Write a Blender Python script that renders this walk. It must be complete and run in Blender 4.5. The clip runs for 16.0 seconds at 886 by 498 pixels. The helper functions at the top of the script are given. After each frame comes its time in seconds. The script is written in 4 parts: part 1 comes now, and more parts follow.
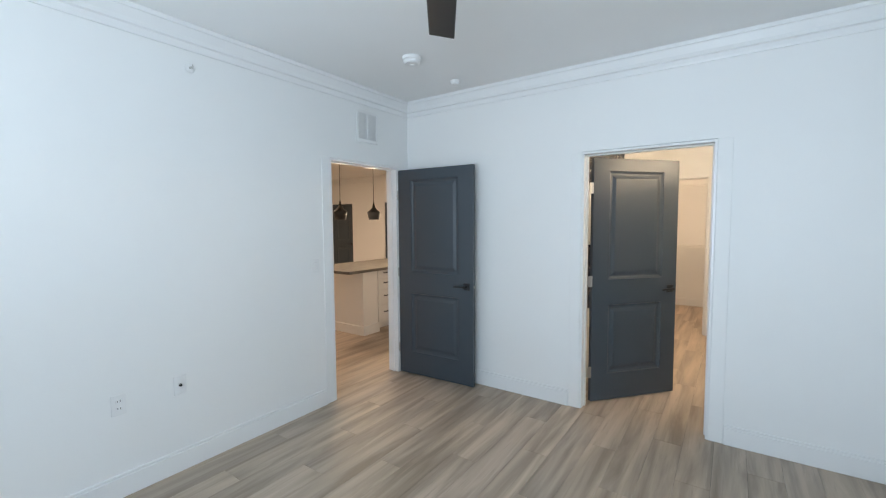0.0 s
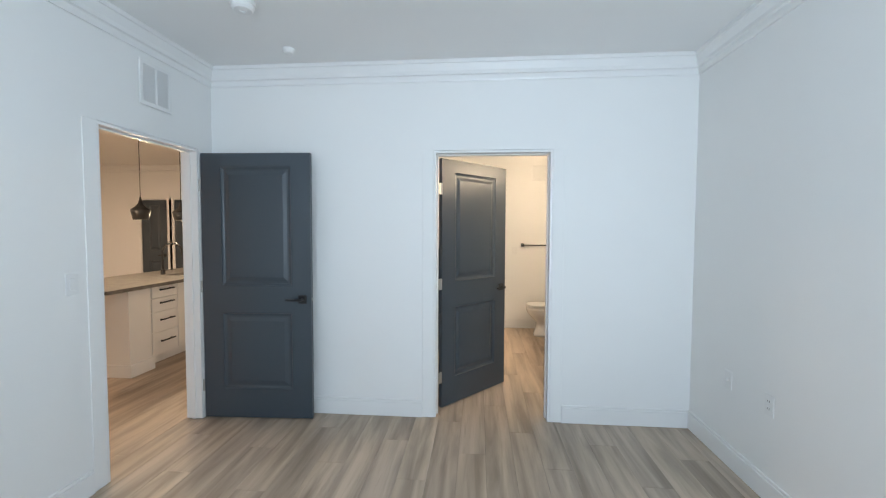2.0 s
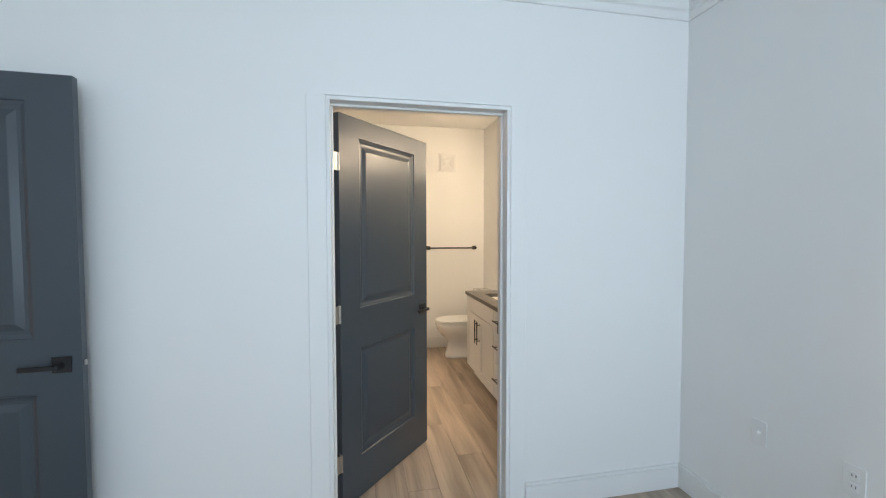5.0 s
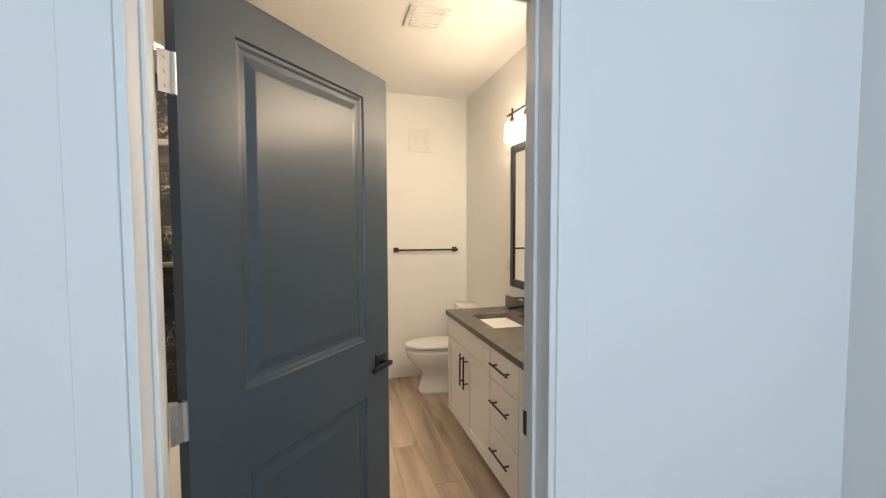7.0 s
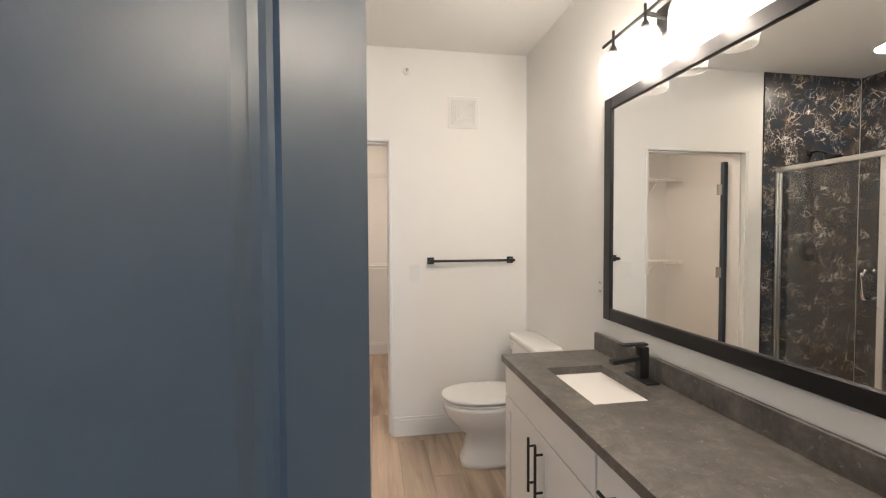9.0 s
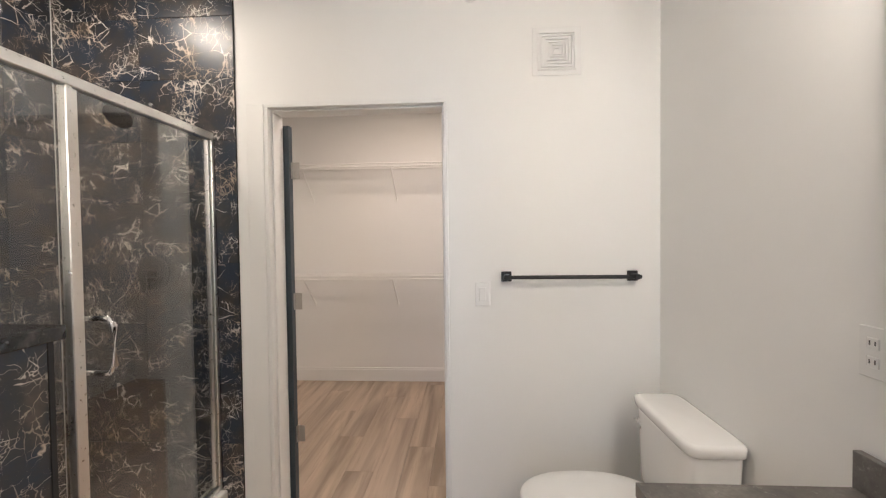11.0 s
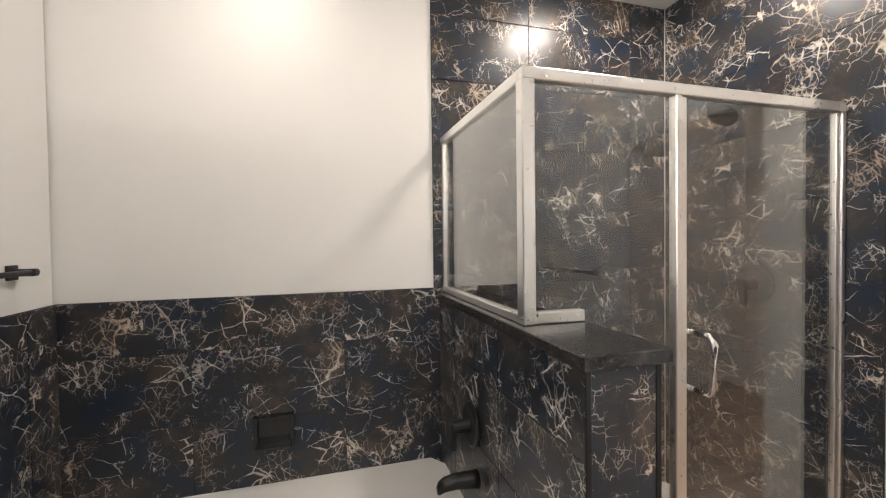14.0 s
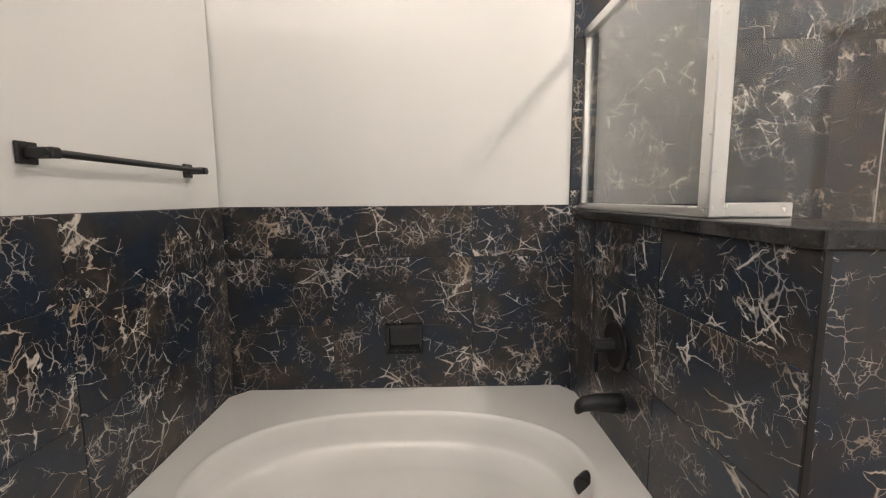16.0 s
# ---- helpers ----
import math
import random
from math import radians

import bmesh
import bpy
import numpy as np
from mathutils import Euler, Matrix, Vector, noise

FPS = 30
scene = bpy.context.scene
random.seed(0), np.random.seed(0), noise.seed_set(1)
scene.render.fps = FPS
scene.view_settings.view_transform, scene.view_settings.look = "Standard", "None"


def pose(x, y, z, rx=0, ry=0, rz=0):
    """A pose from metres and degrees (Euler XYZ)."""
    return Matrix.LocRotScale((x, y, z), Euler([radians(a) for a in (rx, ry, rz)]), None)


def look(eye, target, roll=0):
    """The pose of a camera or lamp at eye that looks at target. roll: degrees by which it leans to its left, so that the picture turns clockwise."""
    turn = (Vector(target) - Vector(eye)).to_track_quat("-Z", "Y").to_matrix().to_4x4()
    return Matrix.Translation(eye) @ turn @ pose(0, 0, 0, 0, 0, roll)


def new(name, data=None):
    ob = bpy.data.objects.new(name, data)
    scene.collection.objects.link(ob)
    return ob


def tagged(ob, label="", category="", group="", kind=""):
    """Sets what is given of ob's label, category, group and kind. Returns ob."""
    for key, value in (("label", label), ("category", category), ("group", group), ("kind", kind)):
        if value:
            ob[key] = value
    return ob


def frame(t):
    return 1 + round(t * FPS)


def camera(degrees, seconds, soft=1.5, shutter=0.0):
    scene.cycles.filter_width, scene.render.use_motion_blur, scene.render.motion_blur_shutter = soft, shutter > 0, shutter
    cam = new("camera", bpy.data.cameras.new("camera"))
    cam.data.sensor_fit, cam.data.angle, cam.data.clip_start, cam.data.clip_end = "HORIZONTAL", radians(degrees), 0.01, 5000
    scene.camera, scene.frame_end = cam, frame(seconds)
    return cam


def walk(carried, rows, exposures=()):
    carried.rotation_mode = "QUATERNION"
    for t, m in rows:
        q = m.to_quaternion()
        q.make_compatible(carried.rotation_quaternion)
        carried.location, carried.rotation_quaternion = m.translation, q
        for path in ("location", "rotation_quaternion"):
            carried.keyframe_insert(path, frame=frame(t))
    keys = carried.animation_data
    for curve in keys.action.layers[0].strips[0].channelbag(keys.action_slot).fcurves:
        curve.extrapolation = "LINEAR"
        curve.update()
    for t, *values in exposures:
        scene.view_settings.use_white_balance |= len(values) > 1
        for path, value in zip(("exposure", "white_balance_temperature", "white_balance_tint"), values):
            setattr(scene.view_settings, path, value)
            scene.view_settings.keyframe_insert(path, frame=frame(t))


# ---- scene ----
cam = camera(93.5, 16.0, 1.2)
PATH = [
    (0, (2.781, -3.372, 1.535), (1.642, -1.733, 1.405), -0.4),
    (0.5, (2.578, -3.429, 1.533), (1.681, -1.645, 1.41), -0.1),
    (1, (2.348, -3.413, 1.488), (1.725, -1.515, 1.387), -0.1),
    (1.5, (2.195, -3.318, 1.485), (1.817, -1.357, 1.385), 0.1),
    (2, (2.129, -3.201, 1.473), (1.961, -1.21, 1.381), 0.2),
    (2.5, (2.051, -3.059, 1.451), (2.067, -1.061, 1.37), 0.3),
    (3, (1.98, -2.904, 1.44), (2.119, -0.91, 1.363), 0.1),
    (3.5, (1.909, -2.704, 1.453), (2.138, -0.719, 1.378), -0.1),
    (4, (1.851, -2.481, 1.408), (2.16, -0.506, 1.364), -0.2),
    (4.5, (1.896, -2.248, 1.452), (2.232, -0.278, 1.373), -0.1),
    (5, (1.921, -2.004, 1.45), (2.326, -0.047, 1.368), -0.1),
    (7.3, (2.198, -0.724, 1.469), (2.737, 1.199, 1.364), -0.2),
    (7.5, (2.229, -0.612, 1.461), (2.764, 1.312, 1.363), -0.4),
    (8, (2.268, -0.370, 1.444), (2.783, 1.561, 1.357), -0.4),
    (8.5, (2.322, -0.118, 1.426), (2.732, 1.837, 1.357), -0.3),
    (10.8, (2.605, 1.019, 1.436), (2.578, 3.018, 1.379), -0.7),
    (11, (2.609, 1.088, 1.435), (2.488, 3.084, 1.385), -0.7),
    (11.5, (2.595, 1.213, 1.444), (2.133, 3.158, 1.394), -0.7),
    (12, (2.593, 1.286, 1.444), (1.652, 3.05, 1.409), -0.6),
    (12.5, (2.517, 1.282, 1.508), (1.212, 2.795, 1.433), -1.1),
    (13, (2.47, 1.284, 1.5), (0.868, 2.48, 1.446), -0.9),
    (13.5, (2.434, 1.278, 1.499), (0.634, 2.148, 1.447), -0.8),
    (14, (2.408, 1.264, 1.488), (0.487, 1.818, 1.446), -0.7),
    (14.5, (2.379, 1.256, 1.458), (0.406, 1.581, 1.415), -0.7),
    (15, (2.324, 1.241, 1.392), (0.336, 1.448, 1.34), -0.6),
    (15.5, (2.304, 1.193, 1.341), (0.311, 1.335, 1.252), -0.5),
    (16, (2.283, 1.181, 1.296), (0.298, 1.23, 1.055), -0.4),
]
walk(cam, [(t, look(eye, target, roll)) for t, eye, target, roll in PATH],
     [(0, 0.1, 7000, 10), (2.5, 0.17, 7000, 10), (5, 0.1, 7000, 10), (7.5, 0.05, 6700, 10), (8.5, 0.05, 6050, 10), (10.8, 0.08, 5520, 10), (12.5, 0.14, 5430, 10), (13.5, 0.28, 5480, 10), (14.5, 0.40, 5450, 10), (16, 0.45, 5450, 10)])

# ---- world, daylight and lamps ----
world = bpy.data.worlds.new("sky")
scene.world = world
world.use_nodes = True
wn = world.node_tree.nodes
sky = wn.new("ShaderNodeTexSky")
sky.sky_type = "NISHITA"
sky.sun_disc = False
sky.sun_elevation, sky.sun_rotation = radians(48), radians(60)
world.node_tree.links.new(sky.outputs[0], wn["Background"].inputs[0])
wn["Background"].inputs[1].default_value = 0.1
sun_data = bpy.data.lights.new("sun", "SUN")
sun_data.energy, sun_data.angle, sun_data.color = 2.5, radians(0.5), (1, 0.95, 0.88)
sun = new("sun", sun_data)
sun.matrix_world = look((20, 14, 26), (0, 0, 0))

WARM = (1.0, 0.785, 0.565)
DAY = (0.58, 0.765, 1.0)


def lamp(name, kind, where, watts, colour, size=0.1, size_y=None, target=None, spread=180):
    d = bpy.data.lights.new(name, kind)
    d.energy, d.color = watts, colour
    if kind == "AREA":
        d.shape = "RECTANGLE" if size_y else "DISK"
        d.size = size
        if size_y:
            d.size_y = size_y
        d.spread = radians(spread)
    else:
        d.shadow_soft_size = size
    ob = new(name, d)
    ob.matrix_world = look(where, target) if target else pose(*where)
    return ob


for wx, high, low in ((1.05, 9, 12), (2.75, 45, 21)):
    lamp("window_sky_light", "AREA", (wx, -4.47, 1.5), high, DAY, 1.15, 1.5, (wx, 0, 1.6))
    # added fill, tilted up from the opening to brighten the ceiling like bounced daylight
    lamp("window_ground_light", "AREA", (wx, -4.46, 1.5), low, (0.63, 0.80, 1.0), 1.15, 1.5, (wx, -2.4, 3.6), 140)
for by in (1.797, 1.586, 1.372, 0.763, 0.552, 0.338):
    lamp("vanity_bulb_light", "POINT", (3.40, by, 2.12), 4.6, WARM, 0.03)
lamp("shower_can_light", "AREA", (1.0, 2.5, 2.728), 14, WARM, 0.28, None, (1.0, 2.5, 0))
lamp("tub_can_light", "AREA", (0.95, 1.05, 2.728), 3.0, WARM, 0.22, None, (0.95, 1.05, 0))
# added fill for the closet; its source is out of view and assumed
lamp("closet_ceiling_light", "AREA", (2.1, 4.0, 2.70), 21, (1.0, 0.72, 0.50), 0.3, None, (2.1, 4.0, 0))
for by in (0.54, 1.19, 1.83):
    lamp("pendant_light", "POINT", (-1.65, by, 1.555), 18, WARM, 0.04)
# added kitchen fill, placed where the doorway hides it
lamp("kitchen_ceiling_light", "AREA", (-4.5, 0.6, 2.70), 105, (1.0, 0.75, 0.57), 0.5, None, (-4.5, 0.6, 0))


# ---- materials ----
def material(name, colour=(0.8, 0.8, 0.8), rough=0.5, metal=0.0, coat=0.0):
    m = bpy.data.materials.new(name)
    m.use_nodes = True
    b = m.node_tree.nodes["Principled BSDF"]
    b.inputs["Base Color"].default_value = (*colour, 1)
    b.inputs["Roughness"].default_value = rough
    b.inputs["Metallic"].default_value = metal
    b.inputs["Coat Weight"].default_value = coat
    return m


class Nodes:
    def __init__(self, m):
        self.t = m.node_tree
        self.bsdf = self.t.nodes["Principled BSDF"]
        self.pos = self.t.nodes.new("ShaderNodeNewGeometry").outputs["Position"]

    def add(self, kind, **settings):
        n = self.t.nodes.new(kind)
        for k, v in settings.items():
            n.inputs[k.replace("_", " ")].default_value = v
        return n

    def link(self, a, b):
        self.t.links.new(a, b)

    def noise(self, scale, vec=None, detail=4, rough=0.55, distortion=0.0):
        n = self.add("ShaderNodeTexNoise", Scale=scale, Detail=detail, Roughness=rough, Distortion=distortion)
        self.link(vec or self.pos, n.inputs["Vector"])
        return n.outputs["Fac"]

    def ramp(self, fac, stops):
        n = self.t.nodes.new("ShaderNodeValToRGB")
        e = n.color_ramp.elements
        while len(e) < len(stops):
            e.new(0.5)
        for el, (p, c) in zip(e, stops):
            el.position = p
            el.color = (*c, 1) if len(c) == 3 else c
        self.link(fac, n.inputs[0])
        return n.outputs[0]

    def math(self, op, a, b=0.5):
        n = self.t.nodes.new("ShaderNodeMath")
        n.operation = op
        for i, v in enumerate((a, b)):
            if isinstance(v, (int, float)):
                n.inputs[i].default_value = v
            else:
                self.link(v, n.inputs[i])
        return n.outputs[0]

    def mix(self, fac, a, b, mode="MIX"):
        n = self.t.nodes.new("ShaderNodeMix")
        n.data_type, n.blend_type = "RGBA", mode
        for i, v in ((0, fac), (6, a), (7, b)):
            if isinstance(v, (int, float)):
                n.inputs[i].default_value = v
            elif isinstance(v, tuple):
                n.inputs[i].default_value = (*v, 1)
            else:
                self.link(v, n.inputs[i])
        return n.outputs[2]

    def bump(self, height, strength=0.2, distance=0.002):
        n = self.add("ShaderNodeBump", Strength=strength, Distance=distance)
        self.link(height, n.inputs["Height"])
        self.link(n.outputs[0], self.bsdf.inputs["Normal"])

    def rough(self, fac, lo, hi):
        n = self.t.nodes.new("ShaderNodeMapRange")
        n.inputs[3].default_value, n.inputs[4].default_value = lo, hi
        self.link(fac, n.inputs[0])
        self.link(n.outputs[0], self.bsdf.inputs["Roughness"])

    def colour(self, c):
        self.link(c, self.bsdf.inputs["Base Color"])


def paint(name, colour, rough, peel=0.12, scale=260):
    m = material(name, colour, rough)
    n = Nodes(m)
    big = n.noise(1.1, detail=3)
    dark = tuple(c * 0.955 for c in colour)
    n.colour(n.mix(big, dark, colour))
    n.rough(n.noise(5), rough - 0.05, rough + 0.07)
    n.bump(n.noise(scale, detail=2), peel, 0.0012)
    return m


WALL = paint("white_wall_paint", (0.85, 0.85, 0.835), 0.48)
CEIL = paint("flat_ceiling_paint", (0.87, 0.87, 0.86), 0.75, 0.2)
TRIM = paint("white_trim_paint", (0.83, 0.83, 0.82), 0.30, 0.05, 90)
CABINET = paint("white_cabinet_paint", (0.82, 0.81, 0.79), 0.33, 0.04, 120)
DOOR = paint("slate_door_paint", (0.051, 0.067, 0.083), 0.31, 0.10, 180)
BLACK = paint("matte_black_metal", (0.012, 0.012, 0.013), 0.38, 0.05, 400)
GLAZE = material("black_glazed_ceramic", (0.012, 0.013, 0.016), 0.14, 0, 0.5)
FRAME = paint("black_mirror_frame", (0.011, 0.011, 0.013), 0.3, 0.05, 200)
PLASTIC = material("white_plastic", (0.80, 0.80, 0.79), 0.35)
SLOT = material("dark_slot", (0.10, 0.10, 0.10), 0.6)
GROUT = paint("dark_grout", (0.02, 0.02, 0.021), 0.8, 0.2)
WIRE = material("white_coated_wire", (0.82, 0.82, 0.80), 0.32)
ACRYLIC = material("white_acrylic", (0.82, 0.81, 0.79), 0.16, 0, 0.4)
CERAMIC = material("white_vitreous_china", (0.85, 0.845, 0.83), 0.08, 0, 0.5)


def brushed(name, colour, rough):
    m = material(name, colour, rough, 1.0)
    n = Nodes(m)
    n.rough(n.noise(60, detail=3), rough - 0.06, rough + 0.1)
    return m


NICKEL = brushed("satin_nickel", (0.62, 0.61, 0.58), 0.3)
HINGE = brushed("worn_nickel", (0.55, 0.53, 0.50), 0.38)
ALUMINIUM = brushed("satin_aluminium", (0.86, 0.85, 0.83), 0.28)
CHROME = brushed("chrome", (0.85, 0.85, 0.85), 0.1)
MIRROR = material("mirror_silver", (0.92, 0.93, 0.92), 0.0, 1.0)


def glass(name, tint, rough=0.0, low=0.07, high=0.9, power_of=3.6):
    """Thin clear glass: what lies behind shows through, with a mirror gloss by Fresnel."""
    m = material(name, tint, rough)
    t = m.node_tree
    clear = t.nodes.new("ShaderNodeBsdfTransparent")
    clear.inputs[0].default_value = (*tint, 1)
    gloss = t.nodes.new("ShaderNodeBsdfGlossy")
    gloss.inputs["Roughness"].default_value = rough
    facing = t.nodes.new("ShaderNodeLayerWeight")
    facing.inputs[0].default_value = 0.5
    power = t.nodes.new("ShaderNodeMath")
    power.operation = "POWER"
    power.inputs[1].default_value = power_of
    t.links.new(facing.outputs["Facing"], power.inputs[0])
    fres = t.nodes.new("ShaderNodeMapRange")
    fres.inputs[3].default_value, fres.inputs[4].default_value = low, high
    t.links.new(power.outputs[0], fres.inputs[0])
    mix = t.nodes.new("ShaderNodeMixShader")
    t.links.new(fres.outputs[0], mix.inputs[0])
    t.links.new(clear.outputs[0], mix.inputs[1])
    t.links.new(gloss.outputs[0], mix.inputs[2])
    t.links.new(mix.outputs[0], t.nodes["Material Output"].inputs["Surface"])
    return m


GLASS = glass("shower_glass", (0.95, 0.955, 0.945), 0.0, 0.05, 0.9, 2.4)
PANE = glass("clear_window_glass", (0.98, 0.975, 0.97), 0.02)


def jar_glass():
    """Clear lamp glass, made slightly translucent to imitate the bright haze round the bulb."""
    m = glass("clear_lamp_glass", (0.99, 0.985, 0.98), 0.04, 0.03, 0.3, 3.0)
    t = m.node_tree
    surface = t.nodes["Material Output"].inputs["Surface"]
    clear = surface.links[0].from_socket
    haze = t.nodes.new("ShaderNodeBsdfTranslucent")
    haze.inputs[0].default_value = (0.9, 0.9, 0.9, 1)
    mix = t.nodes.new("ShaderNodeMixShader")
    mix.inputs[0].default_value = 0.05
    t.links.new(clear, mix.inputs[1])
    t.links.new(haze.outputs[0], mix.inputs[2])
    t.links.new(mix.outputs[0], surface)
    return m


SHADE = jar_glass()


def glow(name, colour, strength):
    m = material(name, colour, 0.4)
    b = m.node_tree.nodes["Principled BSDF"]
    b.inputs["Emission Color"].default_value = (*colour, 1)
    b.inputs["Emission Strength"].default_value = strength
    return m


BULB = glow("lit_bulb", (1, 0.84, 0.66), 45)
LENS = glow("lit_lens", (1, 0.84, 0.66), 8)


def wood_floor():
    m = material("grey_oak_plank", (0.3, 0.24, 0.19), 0.42)
    n = Nodes(m)
    rnd = n.t.nodes.new("ShaderNodeObjectInfo").outputs["Random"]
    off = n.t.nodes.new("ShaderNodeCombineXYZ")
    n.link(n.math("MULTIPLY", rnd, 37.0), off.inputs[0])
    n.link(n.math("MULTIPLY", rnd, 91.0), off.inputs[1])
    add = n.t.nodes.new("ShaderNodeVectorMath")
    n.link(n.pos, add.inputs[0])
    n.link(off.outputs[0], add.inputs[1])
    stretch = n.t.nodes.new("ShaderNodeMapping")
    stretch.inputs["Scale"].default_value = (1.0, 0.05, 1.0)
    n.link(add.outputs[0], stretch.inputs[0])
    soft = n.t.nodes.new("ShaderNodeMapping")
    soft.inputs["Scale"].default_value = (1.0, 0.085, 1.0)
    n.link(add.outputs[0], soft.inputs[0])
    broad = n.noise(11, soft.outputs[0], 4, 0.5, 0.5)
    grain = n.noise(48, stretch.outputs[0], 5, 0.65, 0.4)
    fine = n.noise(240, stretch.outputs[0], 3, 0.6)
    c = n.ramp(broad, [(0.33, (0.225, 0.175, 0.130)), (0.50, (0.390, 0.310, 0.238)), (0.66, (0.520, 0.415, 0.328))])
    c = n.mix(n.ramp(grain, [(0.30, (0.5, 0.5, 0.5)), (0.46, (0, 0, 0))]), c, (0.235, 0.185, 0.145))
    c = n.mix(n.math("MULTIPLY", fine, 0.25), c, (0.54, 0.455, 0.37))
    tone = n.ramp(rnd, [(0.0, (0.92, 0.92, 0.93)), (1.0, (1.05, 1.04, 1.02))])
    n.colour(n.mix(1.0, c, tone, "MULTIPLY"))
    n.rough(grain, 0.36, 0.52)
    n.bump(grain, 0.12, 0.001)
    return m


FLOOR = wood_floor()


def marble():
    """Navy-black stone with brown clouds and broken cream veins that run across each tile its own way."""
    m = material("black_marble_tile", (0.01, 0.01, 0.012), 0.16)
    n = Nodes(m)
    rnd = n.t.nodes.new("ShaderNodeObjectInfo").outputs["Random"]
    split = n.t.nodes.new("ShaderNodeSeparateXYZ")
    n.link(n.pos, split.inputs[0])
    flat = n.t.nodes.new("ShaderNodeCombineXYZ")
    n.link(n.math("ADD", n.math("ADD", split.outputs[0], split.outputs[1]), n.math("MULTIPLY", rnd, 17.0)), flat.inputs[0])
    n.link(n.math("ADD", split.outputs[2], n.math("MULTIPLY", rnd, 31.0)), flat.inputs[1])
    n.link(n.math("MULTIPLY", rnd, 97.0), flat.inputs[2])
    warp = n.add("ShaderNodeTexNoise", Scale=9.0, Detail=4.0, Roughness=0.6)
    n.link(flat.outputs[0], warp.inputs["Vector"])
    sc = n.t.nodes.new("ShaderNodeVectorMath")
    sc.operation = "SCALE"
    sc.inputs["Scale"].default_value = 0.05
    n.link(warp.outputs["Color"], sc.inputs[0])
    bent = n.t.nodes.new("ShaderNodeVectorMath")
    n.link(flat.outputs[0], bent.inputs[0])
    n.link(sc.outputs[0], bent.inputs[1])

    def turned(angle, swing, stretch):
        r = n.t.nodes.new("ShaderNodeVectorRotate")
        r.rotation_type = "Z_AXIS"
        n.link(bent.outputs[0], r.inputs["Vector"])
        n.link(n.math("ADD", n.math("MULTIPLY", rnd, radians(swing)), radians(angle)), r.inputs["Angle"])
        s = n.t.nodes.new("ShaderNodeMapping")
        s.inputs["Scale"].default_value = (stretch, 1.0, 1.0)
        n.link(r.outputs[0], s.inputs[0])
        return s.outputs[0]

    def veins(vec, scale, width, gate_scale, low, high):
        """Thin contour lines of a noise, kept only where a broader noise lets them through."""
        line = n.math("ABSOLUTE", n.math("SUBTRACT", n.noise(scale, vec, 3, 0.55), 0.5), 0.0)
        keep = n.ramp(n.noise(gate_scale, bent.outputs[0], 3, 0.55), [(low, (0, 0, 0)), (high, (1, 1, 1))])
        d = n.math("DIVIDE", line, n.math("ADD", n.math("MULTIPLY", keep, width), 0.00005))
        return n.ramp(d, [(0.0, (1, 1, 1)), (0.45, (0.7, 0.7, 0.7)), (1.0, (0, 0, 0))])

    def shards(vec, scale, width, gate_scale, low, high):
        v = n.t.nodes.new("ShaderNodeTexVoronoi")
        v.feature = "DISTANCE_TO_EDGE"
        v.inputs["Scale"].default_value = scale
        n.link(vec, v.inputs["Vector"])
        keep = n.ramp(n.noise(gate_scale, bent.outputs[0], 3, 0.55), [(low, (0, 0, 0)), (high, (1, 1, 1))])
        d = n.math("DIVIDE", v.outputs["Distance"], n.math("ADD", n.math("MULTIPLY", keep, width), 0.00005))
        return n.ramp(d, [(0.0, (1, 1, 1)), (0.5, (0.6, 0.6, 0.6)), (1.0, (0, 0, 0))])

    bold = shards(turned(15, 70, 0.34), 8.0, 0.040, 8.0, 0.51, 0.76)
    slant = shards(turned(-50, 60, 0.36), 13.0, 0.042, 8.0, 0.49, 0.72)
    long = veins(turned(40, 40, 0.34), 6.0, 0.011, 7.0, 0.48, 0.66)
    fine = shards(turned(70, 60, 0.45), 34.0, 0.065, 7.0, 0.48, 0.64)
    hair = veins(turned(-20, 60, 0.45), 17.0, 0.013, 7.0, 0.47, 0.62)
    cloud = n.noise(6.0, bent.outputs[0], 5, 0.6)
    base = n.ramp(cloud, [(0.42, (0.018, 0.027, 0.045)), (0.56, (0.033, 0.032, 0.034)), (0.74, (0.088, 0.070, 0.054))])
    tint = n.ramp(n.noise(4.0, flat.outputs[0], 2), [(0.40, (0.50, 0.40, 0.30)), (0.56, (0.76, 0.71, 0.64))])
    c = n.mix(n.math("MULTIPLY", fine, 0.5), base, tint)
    c = n.mix(n.math("MULTIPLY", hair, 0.55), c, tint)
    c = n.mix(n.math("MULTIPLY", slant, 0.85), c, tint)
    c = n.mix(n.math("MULTIPLY", long, 0.9), c, tint)
    c = n.mix(n.math("MULTIPLY", bold, 0.9), c, tint)
    n.colour(c)
    n.rough(n.noise(8), 0.26, 0.35)
    return m


MARBLE = marble()


def stone(name, lo, mid, hi, rough):
    m = material(name, mid, rough)
    n = Nodes(m)
    a = n.noise(10, None, 7, 0.72, 0.2)
    c = n.ramp(a, [(0.35, lo), (0.52, mid), (0.74, hi)])
    wisps = n.noise(52, None, 5, 0.7, 0.8)
    c = n.mix(n.ramp(wisps, [(0.60, (0, 0, 0)), (0.68, (0.7, 0.7, 0.7))]), c, tuple(v * 1.25 for v in hi))
    n.colour(c)
    n.rough(n.noise(40), rough - 0.06, rough + 0.1)
    n.bump(n.noise(160), 0.05, 0.001)
    return m


COUNTER = stone("grey_stone_counter", (0.068, 0.063, 0.058), (0.118, 0.109, 0.099), (0.225, 0.21, 0.19), 0.36)
